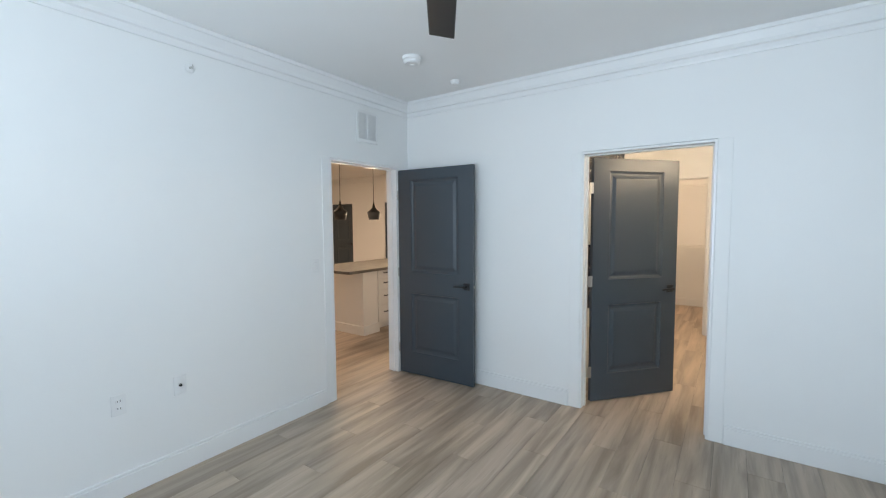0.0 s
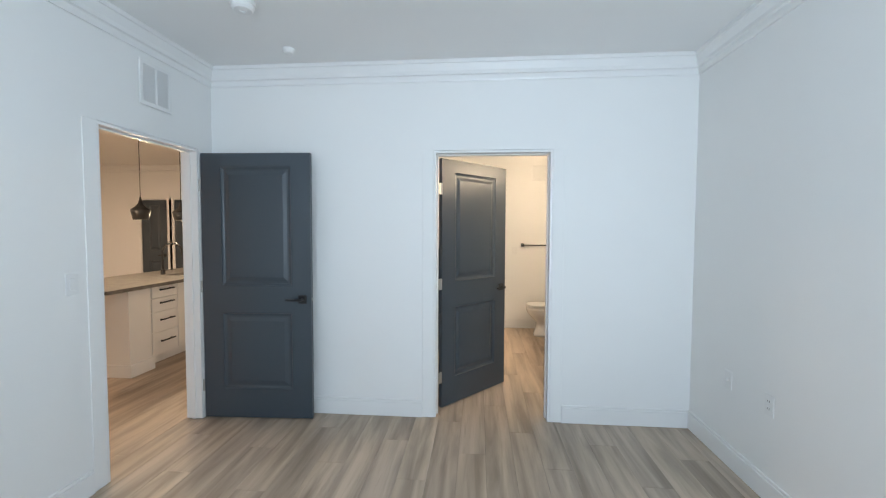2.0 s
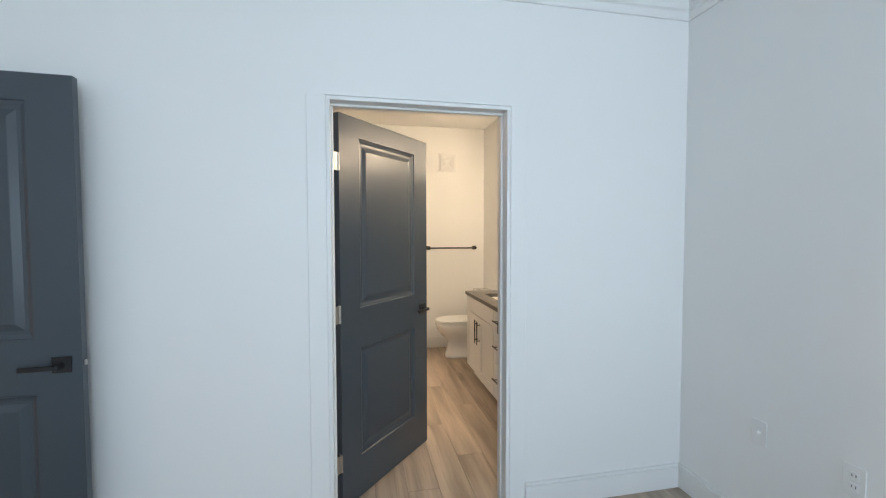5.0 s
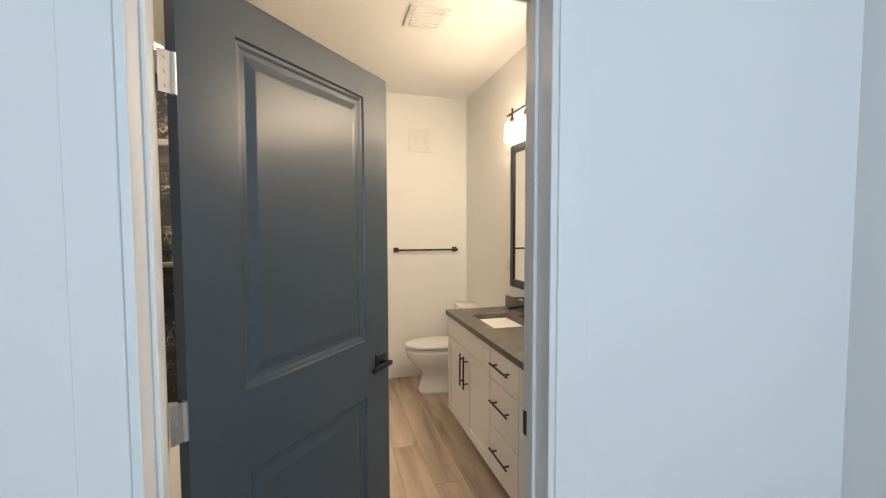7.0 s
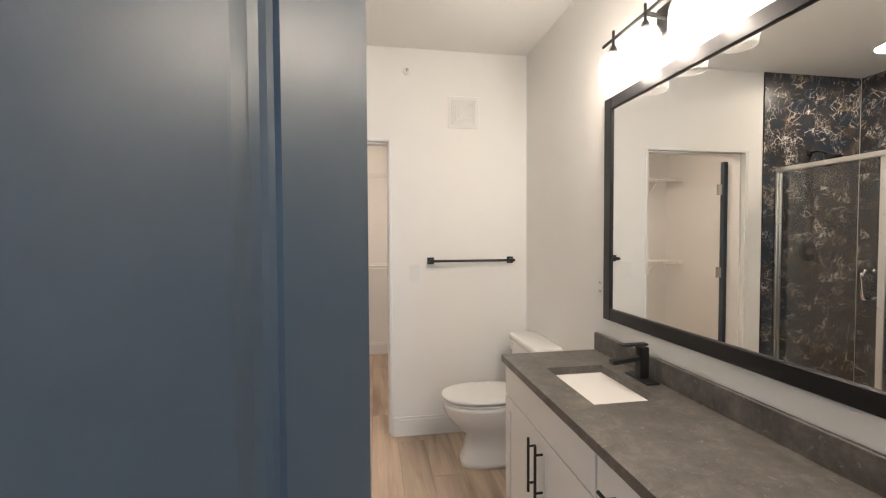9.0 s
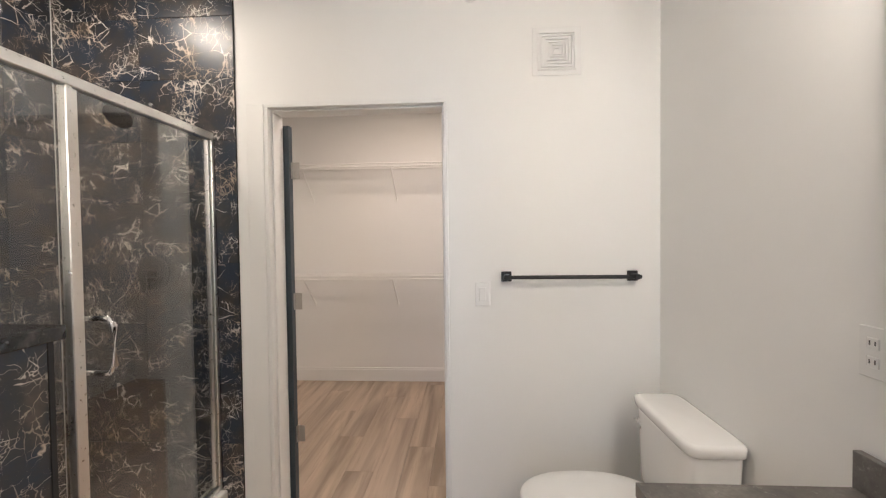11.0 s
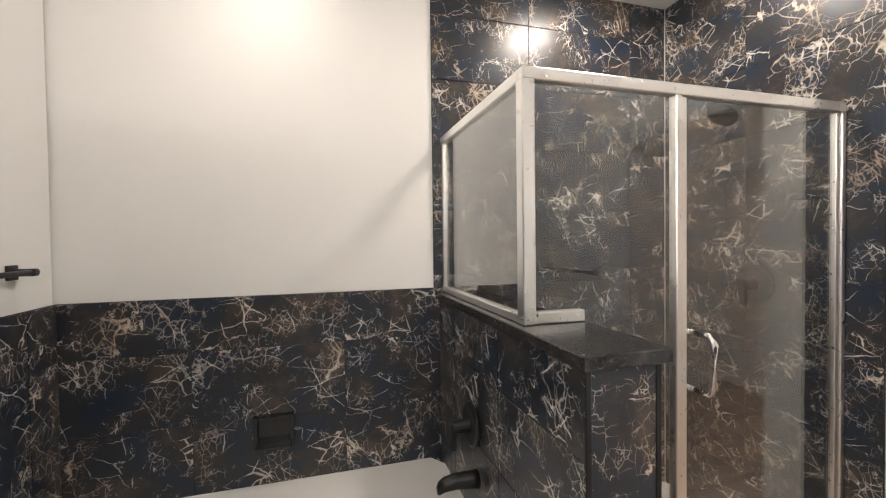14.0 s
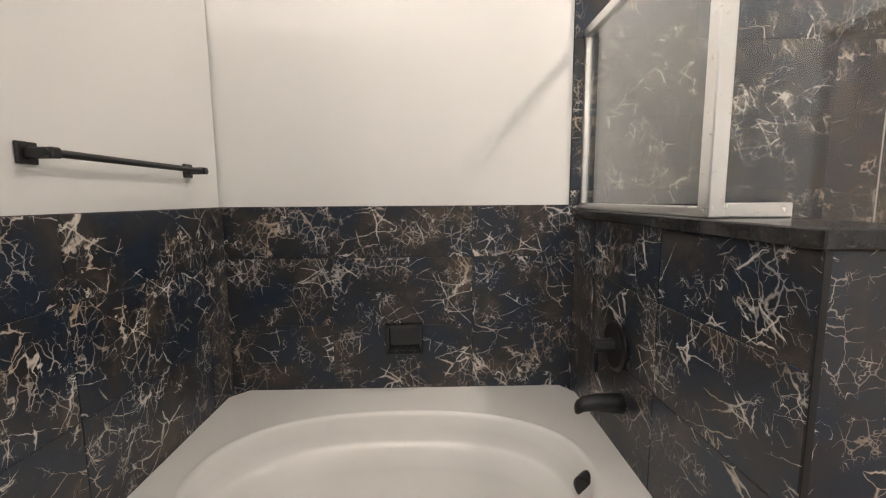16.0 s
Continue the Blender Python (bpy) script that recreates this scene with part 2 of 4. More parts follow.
CAPSTONE = stone("black_stone_cap", (0.010, 0.010, 0.012), (0.022, 0.022, 0.024), (0.07, 0.065, 0.06), 0.22)


# ---- building helpers ----
def box(bm, x0, x1, y0, y1, z0, z1, bevel=0.0, seg=1):
    made = bmesh.ops.create_cube(bm, size=1.0)["verts"]
    bmesh.ops.scale(bm, vec=(x1 - x0, y1 - y0, z1 - z0), verts=made)
    bmesh.ops.translate(bm, vec=((x0 + x1) / 2, (y0 + y1) / 2, (z0 + z1) / 2), verts=made)
    if bevel:
        edges = list({e for v in made for e in v.link_edges})
        bmesh.ops.bevel(bm, geom=edges, offset=bevel, segments=seg, affect="EDGES", profile=0.6)
    return bm


def tube(bm, a, b, r, r2=None, n=16):
    a, b = Vector(a), Vector(b)
    turn = (b - a).to_track_quat("Z", "Y").to_matrix().to_4x4()
    bmesh.ops.create_cone(bm, cap_ends=True, segments=n, radius1=r, radius2=r if r2 is None else r2,
                          depth=(b - a).length, matrix=Matrix.Translation((a + b) / 2) @ turn)
    return bm


def path_tube(bm, pts, r, n=10):
    pts = [Vector(p) for p in pts]
    rings = []
    for i, p in enumerate(pts):
        d = (pts[min(i + 1, len(pts) - 1)] - pts[max(i - 1, 0)]).normalized()
        q = d.to_track_quat("Z", "Y")
        rings.append([bm.verts.new(p + q @ Vector((r * math.cos(6.2832 * k / n), r * math.sin(6.2832 * k / n), 0))) for k in range(n)])
    for a, b in zip(rings, rings[1:]):
        for k in range(n):
            bm.faces.new((a[k], a[(k + 1) % n], b[(k + 1) % n], b[k]))
    bm.faces.new(rings[0][::-1])
    bm.faces.new(rings[-1])
    return bm


def loft(bm, rings, cap0=True, cap1=True):
    rows = [[bm.verts.new(p) for p in ring] for ring in rings]
    k = len(rows[0])
    for a, b in zip(rows, rows[1:]):
        for i in range(k):
            bm.faces.new((a[i], a[(i + 1) % k], b[(i + 1) % k], b[i]))
    if cap0:
        bm.faces.new(rows[0][::-1])
    if cap1:
        bm.faces.new(rows[-1])
    return bm


def oval(cx, cy, z, rx, ry, n=40, power=2.0):
    pts = []
    for i in range(n):
        a = 2 * math.pi * i / n
        c, s = math.cos(a), math.sin(a)
        pts.append((cx + rx * math.copysign(abs(c) ** (2 / power), c), cy + ry * math.copysign(abs(s) ** (2 / power), s), z))
    return pts


def lathe(bm, profile, cx=0, cy=0, n=24, cap0=False, cap1=False):
    return loft(bm, [oval(cx, cy, z, r, r, n) for r, z in profile], cap0, cap1)


def mesh_object(name, bm, mat, smooth=False):
    bmesh.ops.recalc_face_normals(bm, faces=bm.faces)
    me = bpy.data.meshes.new(name)
    bm.to_mesh(me)
    bm.free()
    me.materials.append(mat)
    if smooth:
        for p in me.polygons:
            p.use_smooth = True
    return new(name, me)


def part(name, bm, mat, parent, label="", smooth=False):
    ob = mesh_object(name, bm, mat, smooth)
    ob.parent = parent
    if label:
        tagged(ob, label)
    return ob


def thing(name, label, category, m=None, group="", kind=""):
    ob = new(name)
    if m is not None:
        ob.matrix_basis = m
    return tagged(ob, label, category, group, kind)


def single(name, bm, mat, label, category, group="", kind="", smooth=False):
    return tagged(mesh_object(name, bm, mat, smooth), label, category, group, kind)


def structure(name, boxes, mat, label, category="wall"):
    bm = bmesh.new()
    for b in boxes:
        box(bm, *b)
    return single(name, bm, mat, label, category, kind="structure")


B = bmesh.new


def slab_with_holes(xs, ys, z0, z1, holes):
    """One slab over the grid xs, ys, left open at the given cells."""
    bm = bmesh.new()
    top = {}
    for i, x in enumerate(xs):
        for j, y in enumerate(ys):
            top[i, j] = bm.verts.new((x, y, z1))
    faces = [bm.faces.new((top[i, j], top[i + 1, j], top[i + 1, j + 1], top[i, j + 1]))
             for i in range(len(xs) - 1) for j in range(len(ys) - 1) if (i, j) not in holes]
    made = bmesh.ops.extrude_face_region(bm, geom=faces)["geom"]
    bmesh.ops.translate(bm, vec=(0, 0, z0 - z1), verts=[v for v in made if isinstance(v, bmesh.types.BMVert)])
    return bm


H = 2.74      # ceiling height
XE = 3.71     # bedroom east wall
XB = 3.508    # bathroom east wall
YB = 3.10     # bathroom north wall
WT = 0.165    # thickness of the closet wall
XT = 0.526    # tub wall
YS = -4.5     # bedroom south wall

# ---- walls, ceilings ----
structure("wall_bedroom_west", [(-0.12, 0, YS - 0.15, -1.025, 0, H), (-0.12, 0, -0.172, 4.7, 0, H), (-0.12, 0, -1.025, -0.172, 2.08, H)],
          WALL, "white painted wall with the doorway to the kitchen")
structure("wall_bedroom_north", [(0, 1.785, 0, 0.13, 0, H), (2.684, XE + 0.12, 0, 0.13, 0, H), (1.785, 2.684, 0, 0.13, 2.08, H)],
          WALL, "white painted wall with the bathroom doorway")
structure("wall_bedroom_east", [(XE, XE + 0.12, YS - 0.15, 0, 0, H)], WALL, "plain white painted bedroom wall")
wb = []
for a, b in ((0, 0.45), (1.65, 2.15), (3.35, XE)):
    wb.append((a, b, YS - 0.15, YS, 0, H))
for a, b in ((0.45, 1.65), (2.15, 3.35)):
    wb += [(a, b, YS - 0.15, YS, 0, 0.7), (a, b, YS - 0.15, YS, 2.3, H)]
structure("wall_bedroom_south", wb, WALL, "white painted wall with two tall windows")
structure("wall_tub_end", [(XT, 1.66, 0.13, 0.298, 0, H)], WALL, "white painted wall above the tub tile")
structure("wall_bath_west", [(0.0, XT - 0.012, 0.13, YB + WT, 0, H)], WALL, "white painted wall behind tub and shower")
structure("wall_bath_north", [(XT - 0.012, 1.61, YB, YB + WT, 0, H), (2.515, XB + 0.2, YB, YB + WT, 0, H), (1.61, 2.515, YB, YB + WT, 2.108, H)],
          WALL, "white painted wall with the closet doorway")
structure("wall_bath_east", [(XB, XB + 0.2, 0.13, YB, 0, H)], WALL, "white painted wall behind the vanity")
structure("wall_closet_north", [(0.7, 3.6, 5.24, 5.36, 0, H)], WALL, "white closet wall carrying wire shelves")
structure("wall_closet_west", [(0.58, 0.7, YB + WT, 5.36, 0, H)], WALL, "plain white closet side wall")
structure("wall_closet_east", [(3.6, 3.72, YB + WT, 5.36, 0, H)], WALL, "plain white closet side wall")
structure("wall_kitchen_north", [(-7.6, -6.70, 4.7, 4.82, 0, H), (-5.86, -4.67, 4.7, 4.82, 0, H), (-4.10, -3.96, 4.7, 4.82, 0, H), (-3.16, 0, 4.7, 4.82, 0, H),
                                 (-6.70, -5.86, 4.7, 4.82, 2.06, H), (-4.67, -4.10, 4.7, 4.82, 2.06, H), (-3.96, -3.16, 4.7, 4.82, 2.06, H)],
          WALL, "white kitchen wall with dark doors")
structure("wall_kitchen_west", [(-7.72, -7.6, -2.2, 4.82, 0, H)], WALL, "plain white kitchen wall")
structure("wall_kitchen_south", [(-7.6, -0.12, -2.2, -2.08, 0, H)], WALL, "plain white kitchen wall")
structure("ceiling", [(-0.12, XE + 0.12, YS - 0.15, 0.13, H, H + 0.1), (-7.72, -0.12, -2.2, 4.82, H, H + 0.1), (-0.12, 3.84, 0.13, 5.36, H, H + 0.1)],
          CEIL, "flat white painted ceiling", "ceiling")
structure("floor", [(-7.72, 3.84, -4.65, 5.36, -0.12, -0.008)], GROUT, "grey-brown wood plank floor", "floor")

# windows behind the walk
for i, (a, b) in enumerate(((0.45, 1.65), (2.15, 3.35))):
    w = thing(f"window_{i + 1}", "white framed bedroom window with clear panes", "window", kind="structure")
    bm = B()
    for q in ((a, a + 0.05, 0.7, 2.3), (b - 0.05, b, 0.7, 2.3), (a + 0.05, b - 0.05, 0.7, 0.75), (a + 0.05, b - 0.05, 2.25, 2.3), (a + 0.05, b - 0.05, 1.48, 1.53)):
        box(bm, q[0], q[1], YS - 0.11, YS - 0.05, q[2], q[3])
    part("window_frame", bm, TRIM, w)
    for z0, z1 in ((0.75, 1.48), (1.53, 2.25)):
        g = part("pane", box(B(), a + 0.05, b - 0.05, YS - 0.085, YS - 0.079, z0, z1), PANE, w)
        g.visible_shadow = False
    part("window_sill", box(B(), a - 0.04, b + 0.04, YS, YS + 0.05, 0.665, 0.695, 0.004), TRIM, w)
ground = single("ground", box(B(), -60, 60, -120, -4.7, -3.3, -3.2), paint("dry_lawn", (0.09, 0.11, 0.05), 0.9), "green lawn outside the windows", "ground", kind="structure")

# ---- trim ----
def baseboard(a, b, normal, wall, name="baseboard"):
    """A board along x or y from a to b, on the wall coordinate, projecting to the side of normal."""
    bm = B()
    axis, side = normal
    for t, z0, z1 in ((0.016, 0.0, 0.118), (0.011, 0.118, 0.136)):
        lo, hi = (wall, wall + t) if side > 0 else (wall - t, wall)
        if axis == "y":
            box(bm, a, b, lo, hi, z0, z1, 0.002)
        else:
            box(bm, lo, hi, a, b, z0, z1, 0.002)
    return single(name, bm, TRIM, "white painted wooden baseboard", "baseboard", kind="structure")


CAS = 0.085
baseboard(0.016, 1.784 - CAS, ("y", -1), 0)
baseboard(2.686 + CAS, XE - 0.016, ("y", -1), 0)
baseboard(YS, -1.026 - CAS, ("x", 1), 0)
baseboard(YS, 0, ("x", -1), XE)
baseboard(2.517, XB, ("y", -1), YB)
baseboard(2.10, YB - 0.016, ("x", -1), XB)
baseboard(0.7, 3.6, ("y", -1), 5.24)
baseboard(YB + WT, 5.22, ("x", 1), 0.7)
baseboard(YB + WT, 5.22, ("x", -1), 3.6)
baseboard(2.686 + CAS, XB, ("y", 1), 0.13)
baseboard(-7.6, -6.8, ("y", -1), 4.7)
baseboard(-5.76, -4.96, ("y", -1), 4.7)


def crown(a, b, normal, wall):
    """Stepped crown moulding along a wall under the ceiling."""
    prof = [(0, 0), (0.012, 0), (0.016, 0.012), (0.016, 0.040), (0.030, 0.047), (0.030, 0.072), (0.050, 0.118), (0.060, 0.122), (0.063, 0.146), (0, 0.146)]
    bm = B()
    axis, side = normal
    rows = []
    for end in (a, b):
        ring = []
        for d, h in prof:
            mitre = d if end == a else -d
            p, q = end + mitre, wall + side * d
            z = H - 0.146 + h - 0.001
            ring.append((p, q, z) if axis == "y" else (q, p, z))
        rows.append(ring)
    loft(bm, rows)
    return single("crown_moulding", bm, TRIM, "white stepped crown moulding under the ceiling", "moulding", kind="structure")


crown(0, XE, ("y", -1), 0)
crown(YS, 0, ("x", 1), 0)
crown(YS, 0, ("x", -1), XE)
crown(0, XE, ("y", 1), YS)
crown(-7.6, -0.12, ("y", -1), 4.7)


def door_trim(a, b, top, w0, w1, axis, stop_at, name="door_casing", both=(True, True), sides=(True, True), head=False):
    """Jamb boards, stops and flat casings round an opening a..b in a wall w0..w1."""
    t = thing(name, "white painted flat door casing and jamb", "door casing", kind="structure")

    def slab(bm, p0, p1, q0, q1, z0, z1, bev=0.0):
        return box(bm, p0, p1, q0, q1, z0, z1, bev) if axis == "y" else box(bm, q0, q1, p0, p1, z0, z1, bev)

    e = 0.004
    bm = B()
    slab(bm, a - 0.019, a, w0 - e, w1 + e, 0, top, 0.002)
    slab(bm, b, b + 0.019, w0 - e, w1 + e, 0, top, 0.002)
    slab(bm, a - 0.019, b + 0.019, w0 - e, w1 + e, top, top + 0.019, 0.002)
    part("jamb", bm, TRIM, t)
    bm = B()
    slab(bm, a, a + 0.011, stop_at - 0.018, stop_at + 0.018, 0, top - 0.011, 0.003)
    slab(bm, b - 0.011, b, stop_at - 0.018, stop_at + 0.018, 0, top - 0.011, 0.003)
    slab(bm, a, b, stop_at - 0.018, stop_at + 0.018, top - 0.011, top, 0.003)
    part("door_stop", bm, TRIM, t)
    for use, (q0, q1) in zip(both, ((w0 - 0.007, w0 - 0.0005), (w1 + 0.0005, w1 + 0.007))):
        if use:
            g = 0.006
            boards = [(a - 0.019 - CAS, a - 0.019, 0, top + 0.019)] * sides[0] + [(b + 0.019, b + 0.019 + CAS, 0, top + 0.019)] * sides[1]
            boards += [(a - 0.019 - CAS, b + 0.019 + CAS, top + 0.019, top + 0.019 + CAS)] * head
            for p0, p1, z0, z1 in boards:
                part("casing_board", slab(B(), p0, p1, q0, q1, z0, z1, 0.002), WALL, t)
    return t


door_trim(1.805, 2.665, 2.058, 0, 0.13, "y", 0.075)
door_trim(-1.005, -0.192, 2.058, -0.12, 0, "x", -0.062)
door_trim(1.63, 2.496, 2.088, YB, YB + WT, "y", YB + 0.055, sides=(True, False))


# ---- doors ----
def rings_panel(bm, x0, x1, z0, z1, y, s):
    """A raised panel sunk into the face at y; s is the side that faces out."""
    steps = ((0, 0), (0.004, 0.007), (0.012, 0.009), (0.020, 0.0125), (0.034, 0.0125), (0.060, 0.005), (0.064, 0.0045))
    rows = []
    for inset, d in steps:
        yy = y - s * d
        rows.append([bm.verts.new(p) for p in ((x0 + inset, yy, z0 + inset), (x1 - inset, yy, z0 + inset), (x1 - inset, yy, z1 - inset), (x0 + inset, yy, z1 - inset))])
    for a, b in zip(rows, rows[1:]):
        for i in range(4):
            bm.faces.new((a[i], a[(i + 1) % 4], b[(i + 1) % 4], b[i]))
    bm.faces.new(rows[-1])


def door_leaf(w, h):
    bm = B()
    t = 0.035
    x0, x1 = 0.152, w - 0.152
    za, zb, zc, zd = 0.225, 0.815, 1.03, h - 0.102
    for y, s in ((0.0, -1), (t, 1)):
        def quad(a, b, c, d):
            bm.faces.new([bm.verts.new((p, y, q)) for p, q in ((a, c), (b, c), (b, d), (a, d))])
        quad(0, x0, 0, h)
        quad(x1, w, 0, h)
        quad(x0, x1, 0, za)
        quad(x0, x1, zb, zc)
        quad(x0, x1, zd, h)
        rings_panel(bm, x0, x1, za, zb, y, s)
        rings_panel(bm, x0, x1, zc, zd, y, s)
    for a, b in (((0, 0), (0, h)), ((0, h), (w, h)), ((w, h), (w, 0)), ((w, 0), (0, 0))):
        bm.faces.new([bm.verts.new(p) for p in ((a[0], 0, a[1]), (b[0], 0, b[1]), (b[0], t, b[1]), (a[0], t, a[1]))])
    bmesh.ops.remove_doubles(bm, verts=bm.verts, dist=1e-5)
    return bm


def make_door(name, label, m, w, h=2.035, hinges=(0.25, 1.02, 1.79), hinge_side=0.035):
    d = thing(name, label, "door", m @ pose(0, 0, 0.012), kind="structure")
    part("leaf", door_leaf(w, h), DOOR, d)
    for y, s in ((0.0, -1), (0.035, 1)):
        bm = B()
        box(bm, w - 0.098, w - 0.034, *sorted((y, y + s * 0.009)), 0.895, 0.959, 0.002)
        tube(bm, (w - 0.066, y + s * 0.008, 0.927), (w - 0.066, y + s * 0.05, 0.927), 0.011)
        rose = part("door_handle", bm, BLACK, d, "matte black square rosette")
        bm = B()
        box(bm, w - 0.180, w - 0.055, *sorted((y + s * 0.042, y + s * 0.056)), 0.918, 0.936, 0.004, 2)
        part("lever", bm, BLACK, rose)
    part("latch", box(B(), w, w + 0.008, 0.010, 0.024, 0.915, 0.938, 0.003), NICKEL, d, "small nickel latch bolt")
    for z in hinges:
        bm = B()
        tube(bm, (-0.006, hinge_side, z - 0.045), (-0.006, hinge_side, z + 0.045), 0.0065, n=10)
        lo, hi = sorted((hinge_side, 0.0175))
        box(bm, -0.0025, 0.0, lo, hi, z - 0.045, z + 0.045)
        box(bm, -0.040, -0.004, hinge_side - 0.001, hinge_side + 0.0015, z - 0.045, z + 0.045)
        for dz in (-0.03, 0.0, 0.03):
            tube(bm, (-0.024, hinge_side - 0.003, z + dz), (-0.024, hinge_side + 0.003, z + dz), 0.004, n=8)
        part("hinge", bm, HINGE, d, "satin nickel butt hinge")
    return d


make_door("door_1", "slate grey two-panel bedroom door standing open", pose(0.022, -0.178, 0, 0, 0, 2.7), 0.843, hinge_side=0.0)
make_door("door_2", "slate grey two-panel bathroom door half open", pose(1.838, 0.152, 0, 0, 0, 49.4), 0.84, hinge_side=0.0)
make_door("door_3", "slate grey closet door folded back inside", pose(1.660, YB + WT + 0.046, 0, 0, 0, 174), 0.84, hinges=(0.36, 1.09, 1.80), hinge_side=0.0)
for i, (a, b) in enumerate(((-6.69, -5.87), (-4.66, -4.11), (-3.95, -3.17))):
    make_door(f"door_{i + 4}", "closed dark grey kitchen door in white casing", pose(a, 4.71, 0), b - a, hinges=())
    door_trim(a - 0.002, b + 0.002, 2.055, 4.7, 4.82, "y", 4.77, both=(True, False))


# strike plate on the bathroom jamb
bm = B()
box(bm, 2.662, 2.6645, 0.10, 0.128, 0.90, 0.965)
single("strike_plate", bm, BLACK, "black strike plate in the door jamb", "strike plate")

# ---- bedroom fittings ----
def outlet(where, axis, side, slots=True, w=0.072, h=0.116, name="outlet", label="white wall outlet plate", group="wall plates"):
    t = thing(name, label, "outlet" if slots else "switch", group=group)
    x, y, z = where

    def put(bm, u0, u1, z0, z1, d0, d1, bev=0.0):
        lo, hi = sorted((side * d0, side * d1))
        if axis == "x":
            return box(bm, x + lo, x + hi, y + u0, y + u1, z + z0, z + z1, bev)
        return box(bm, x + u0, x + u1, y + lo, y + hi, z + z0, z + z1, bev)

    part("plate", put(B(), -w / 2, w / 2, -h / 2, h / 2, 0.0005, 0.006, 0.002), PLASTIC, t)
    if slots:
        for dz in (-0.021, 0.021):
            part("socket", put(B(), -0.015, 0.015, dz - 0.013, dz + 0.013, 0.006, 0.0085, 0.002), PLASTIC, t)
            bm = B()
            put(bm, -0.008, -0.005, dz - 0.004, dz + 0.006, 0.008, 0.0092)
            put(bm, 0.005, 0.008, dz - 0.004, dz + 0.006, 0.008, 0.0092)
            part("slots", bm, SLOT, t)
    else:
        part("rocker", put(B(), -0.016, 0.016, -0.033, 0.033, 0.006, 0.010, 0.002), PLASTIC, t)
    return t


def jack_plate(x, y, z, side, mat, label):
    """A blank plate with one round threaded jack in its middle."""
    t = thing("jack_plate", label, "wall plate", group="jack plates")
    lo, hi = sorted((x + side * 0.0005, x + side * 0.006))
    part("plate", box(B(), lo, hi, y - 0.036, y + 0.036, z - 0.058, z + 0.058, 0.002), PLASTIC, t)
    bm = tube(B(), (x + side * 0.005, y, z), (x + side * 0.009, y, z), 0.010, n=6)
    tube(bm, (x + side * 0.008, y, z), (x + side * 0.019, y, z), 0.0065, n=14)
    part("jack", bm, mat, t)
    for dz in (-0.042, 0.042):
        part("screw", tube(B(), (x + side * 0.005, y, z + dz), (x + side * 0.0068, y, z + dz), 0.003, n=10), PLASTIC, t)


outlet((0, -2.55, 0.53), "x", 1)
jack_plate(0, -2.235, 0.54, 1, BLACK, "white wall plate with one dark coaxial jack")
outlet((0, -1.194, 1.18), "x", 1, False, name="light_switch", label="white rocker light switch plate")
outlet((XE, -0.845, 0.53), "x", -1)
jack_plate(XE, -0.473, 0.535, -1, PLASTIC, "plain white wall plate with a white jack")
outlet((2.676, YB, 1.166), "y", -1, False, name="light_switch", label="white rocker light switch plate")
outlet((XB, 2.06, 1.17), "x", -1)


def grille_west():
    t = thing("wall_vent", "white louvred return air grille", "vent")
    y0, y1, z0, z1 = -0.715, -0.445, 2.262, 2.545
    bm = B()
    f = 0.026
    for a, b, c, d in ((y0, y0 + f, z0, z1), (y1 - f, y1, z0, z1), (y0 + f, y1 - f, z0, z0 + f), (y0 + f, y1 - f, z1 - f, z1), ((y0 + y1) / 2 - 0.007, (y0 + y1) / 2 + 0.007, z0 + f, z1 - f)):
        box(bm, 0.001, 0.012, a, b, c, d, 0.002)
    part("frame", bm, PLASTIC, t)
    # grey sheet whose colour stands in for the shade between the slats
    part("backing", box(B(), 0.001, 0.003, y0 + f, y1 - f, z0 + f, z1 - f), material("vent_shadow_grey", (0.28, 0.28, 0.28), 0.7), t)
    k = 16
    for i in range(k):
        z = z0 + f + (i + 0.5) * (z1 - z0 - 2 * f) / k
        bm = B()
        box(bm, -0.0007, 0.0007, y0 + f, y1 - f, -0.0075, 0.0075)
        bmesh.ops.rotate(bm, cent=(0, 0, 0), matrix=Matrix.Rotation(radians(42), 3, "Y"), verts=bm.verts)
        bmesh.ops.translate(bm, vec=(0.0075, 0, z), verts=bm.verts)
        part("slat", bm, PLASTIC, t)


grille_west()


def ceiling_puck(x, y, r, h, name, label):
    t = thing(name, label, name.replace("_", " "))
    part("base", lathe(B(), [(r, H - 0.0005), (r, H - h * 0.45), (r * 0.96, H - h * 0.5)], x, y, 32, True, True), PLASTIC, t, smooth=False)
    part("cover", lathe(B(), [(r * 0.9, H - h * 0.5), (r * 0.86, H - h * 0.8), (r * 0.7, H - h), (r * 0.25, H - h), (r * 0.22, H - h * 0.92)], x, y, 32, True, True), PLASTIC, t)


ceiling_puck(0.81, -0.92, 0.07, 0.05, "smoke_detector", "round white smoke detector on the ceiling")
ceiling_puck(0.79, -0.31, 0.042, 0.035, "sprinkler_cover", "small round white sprinkler cover on the ceiling")


def sidewall_sprinkler(m):
    t = thing("fire_sprinkler", "small white sidewall fire sprinkler head", "sprinkler", m, "sidewall sprinklers")
    bm = B()
    lathe(bm, [(0.030, 0.0005), (0.030, 0.004), (0.022, 0.009), (0.012, 0.010)], 0, 0, 20, True, True)
    part("escutcheon", bm, PLASTIC, t)
    bm = B()
    tube(bm, (0, 0, 0.01), (0, 0, 0.045), 0.007, 0.005, 10)
    box(bm, -0.014, 0.014, -0.002, 0.002, 0.04, 0.046)
    part("nozzle", bm, NICKEL, t)


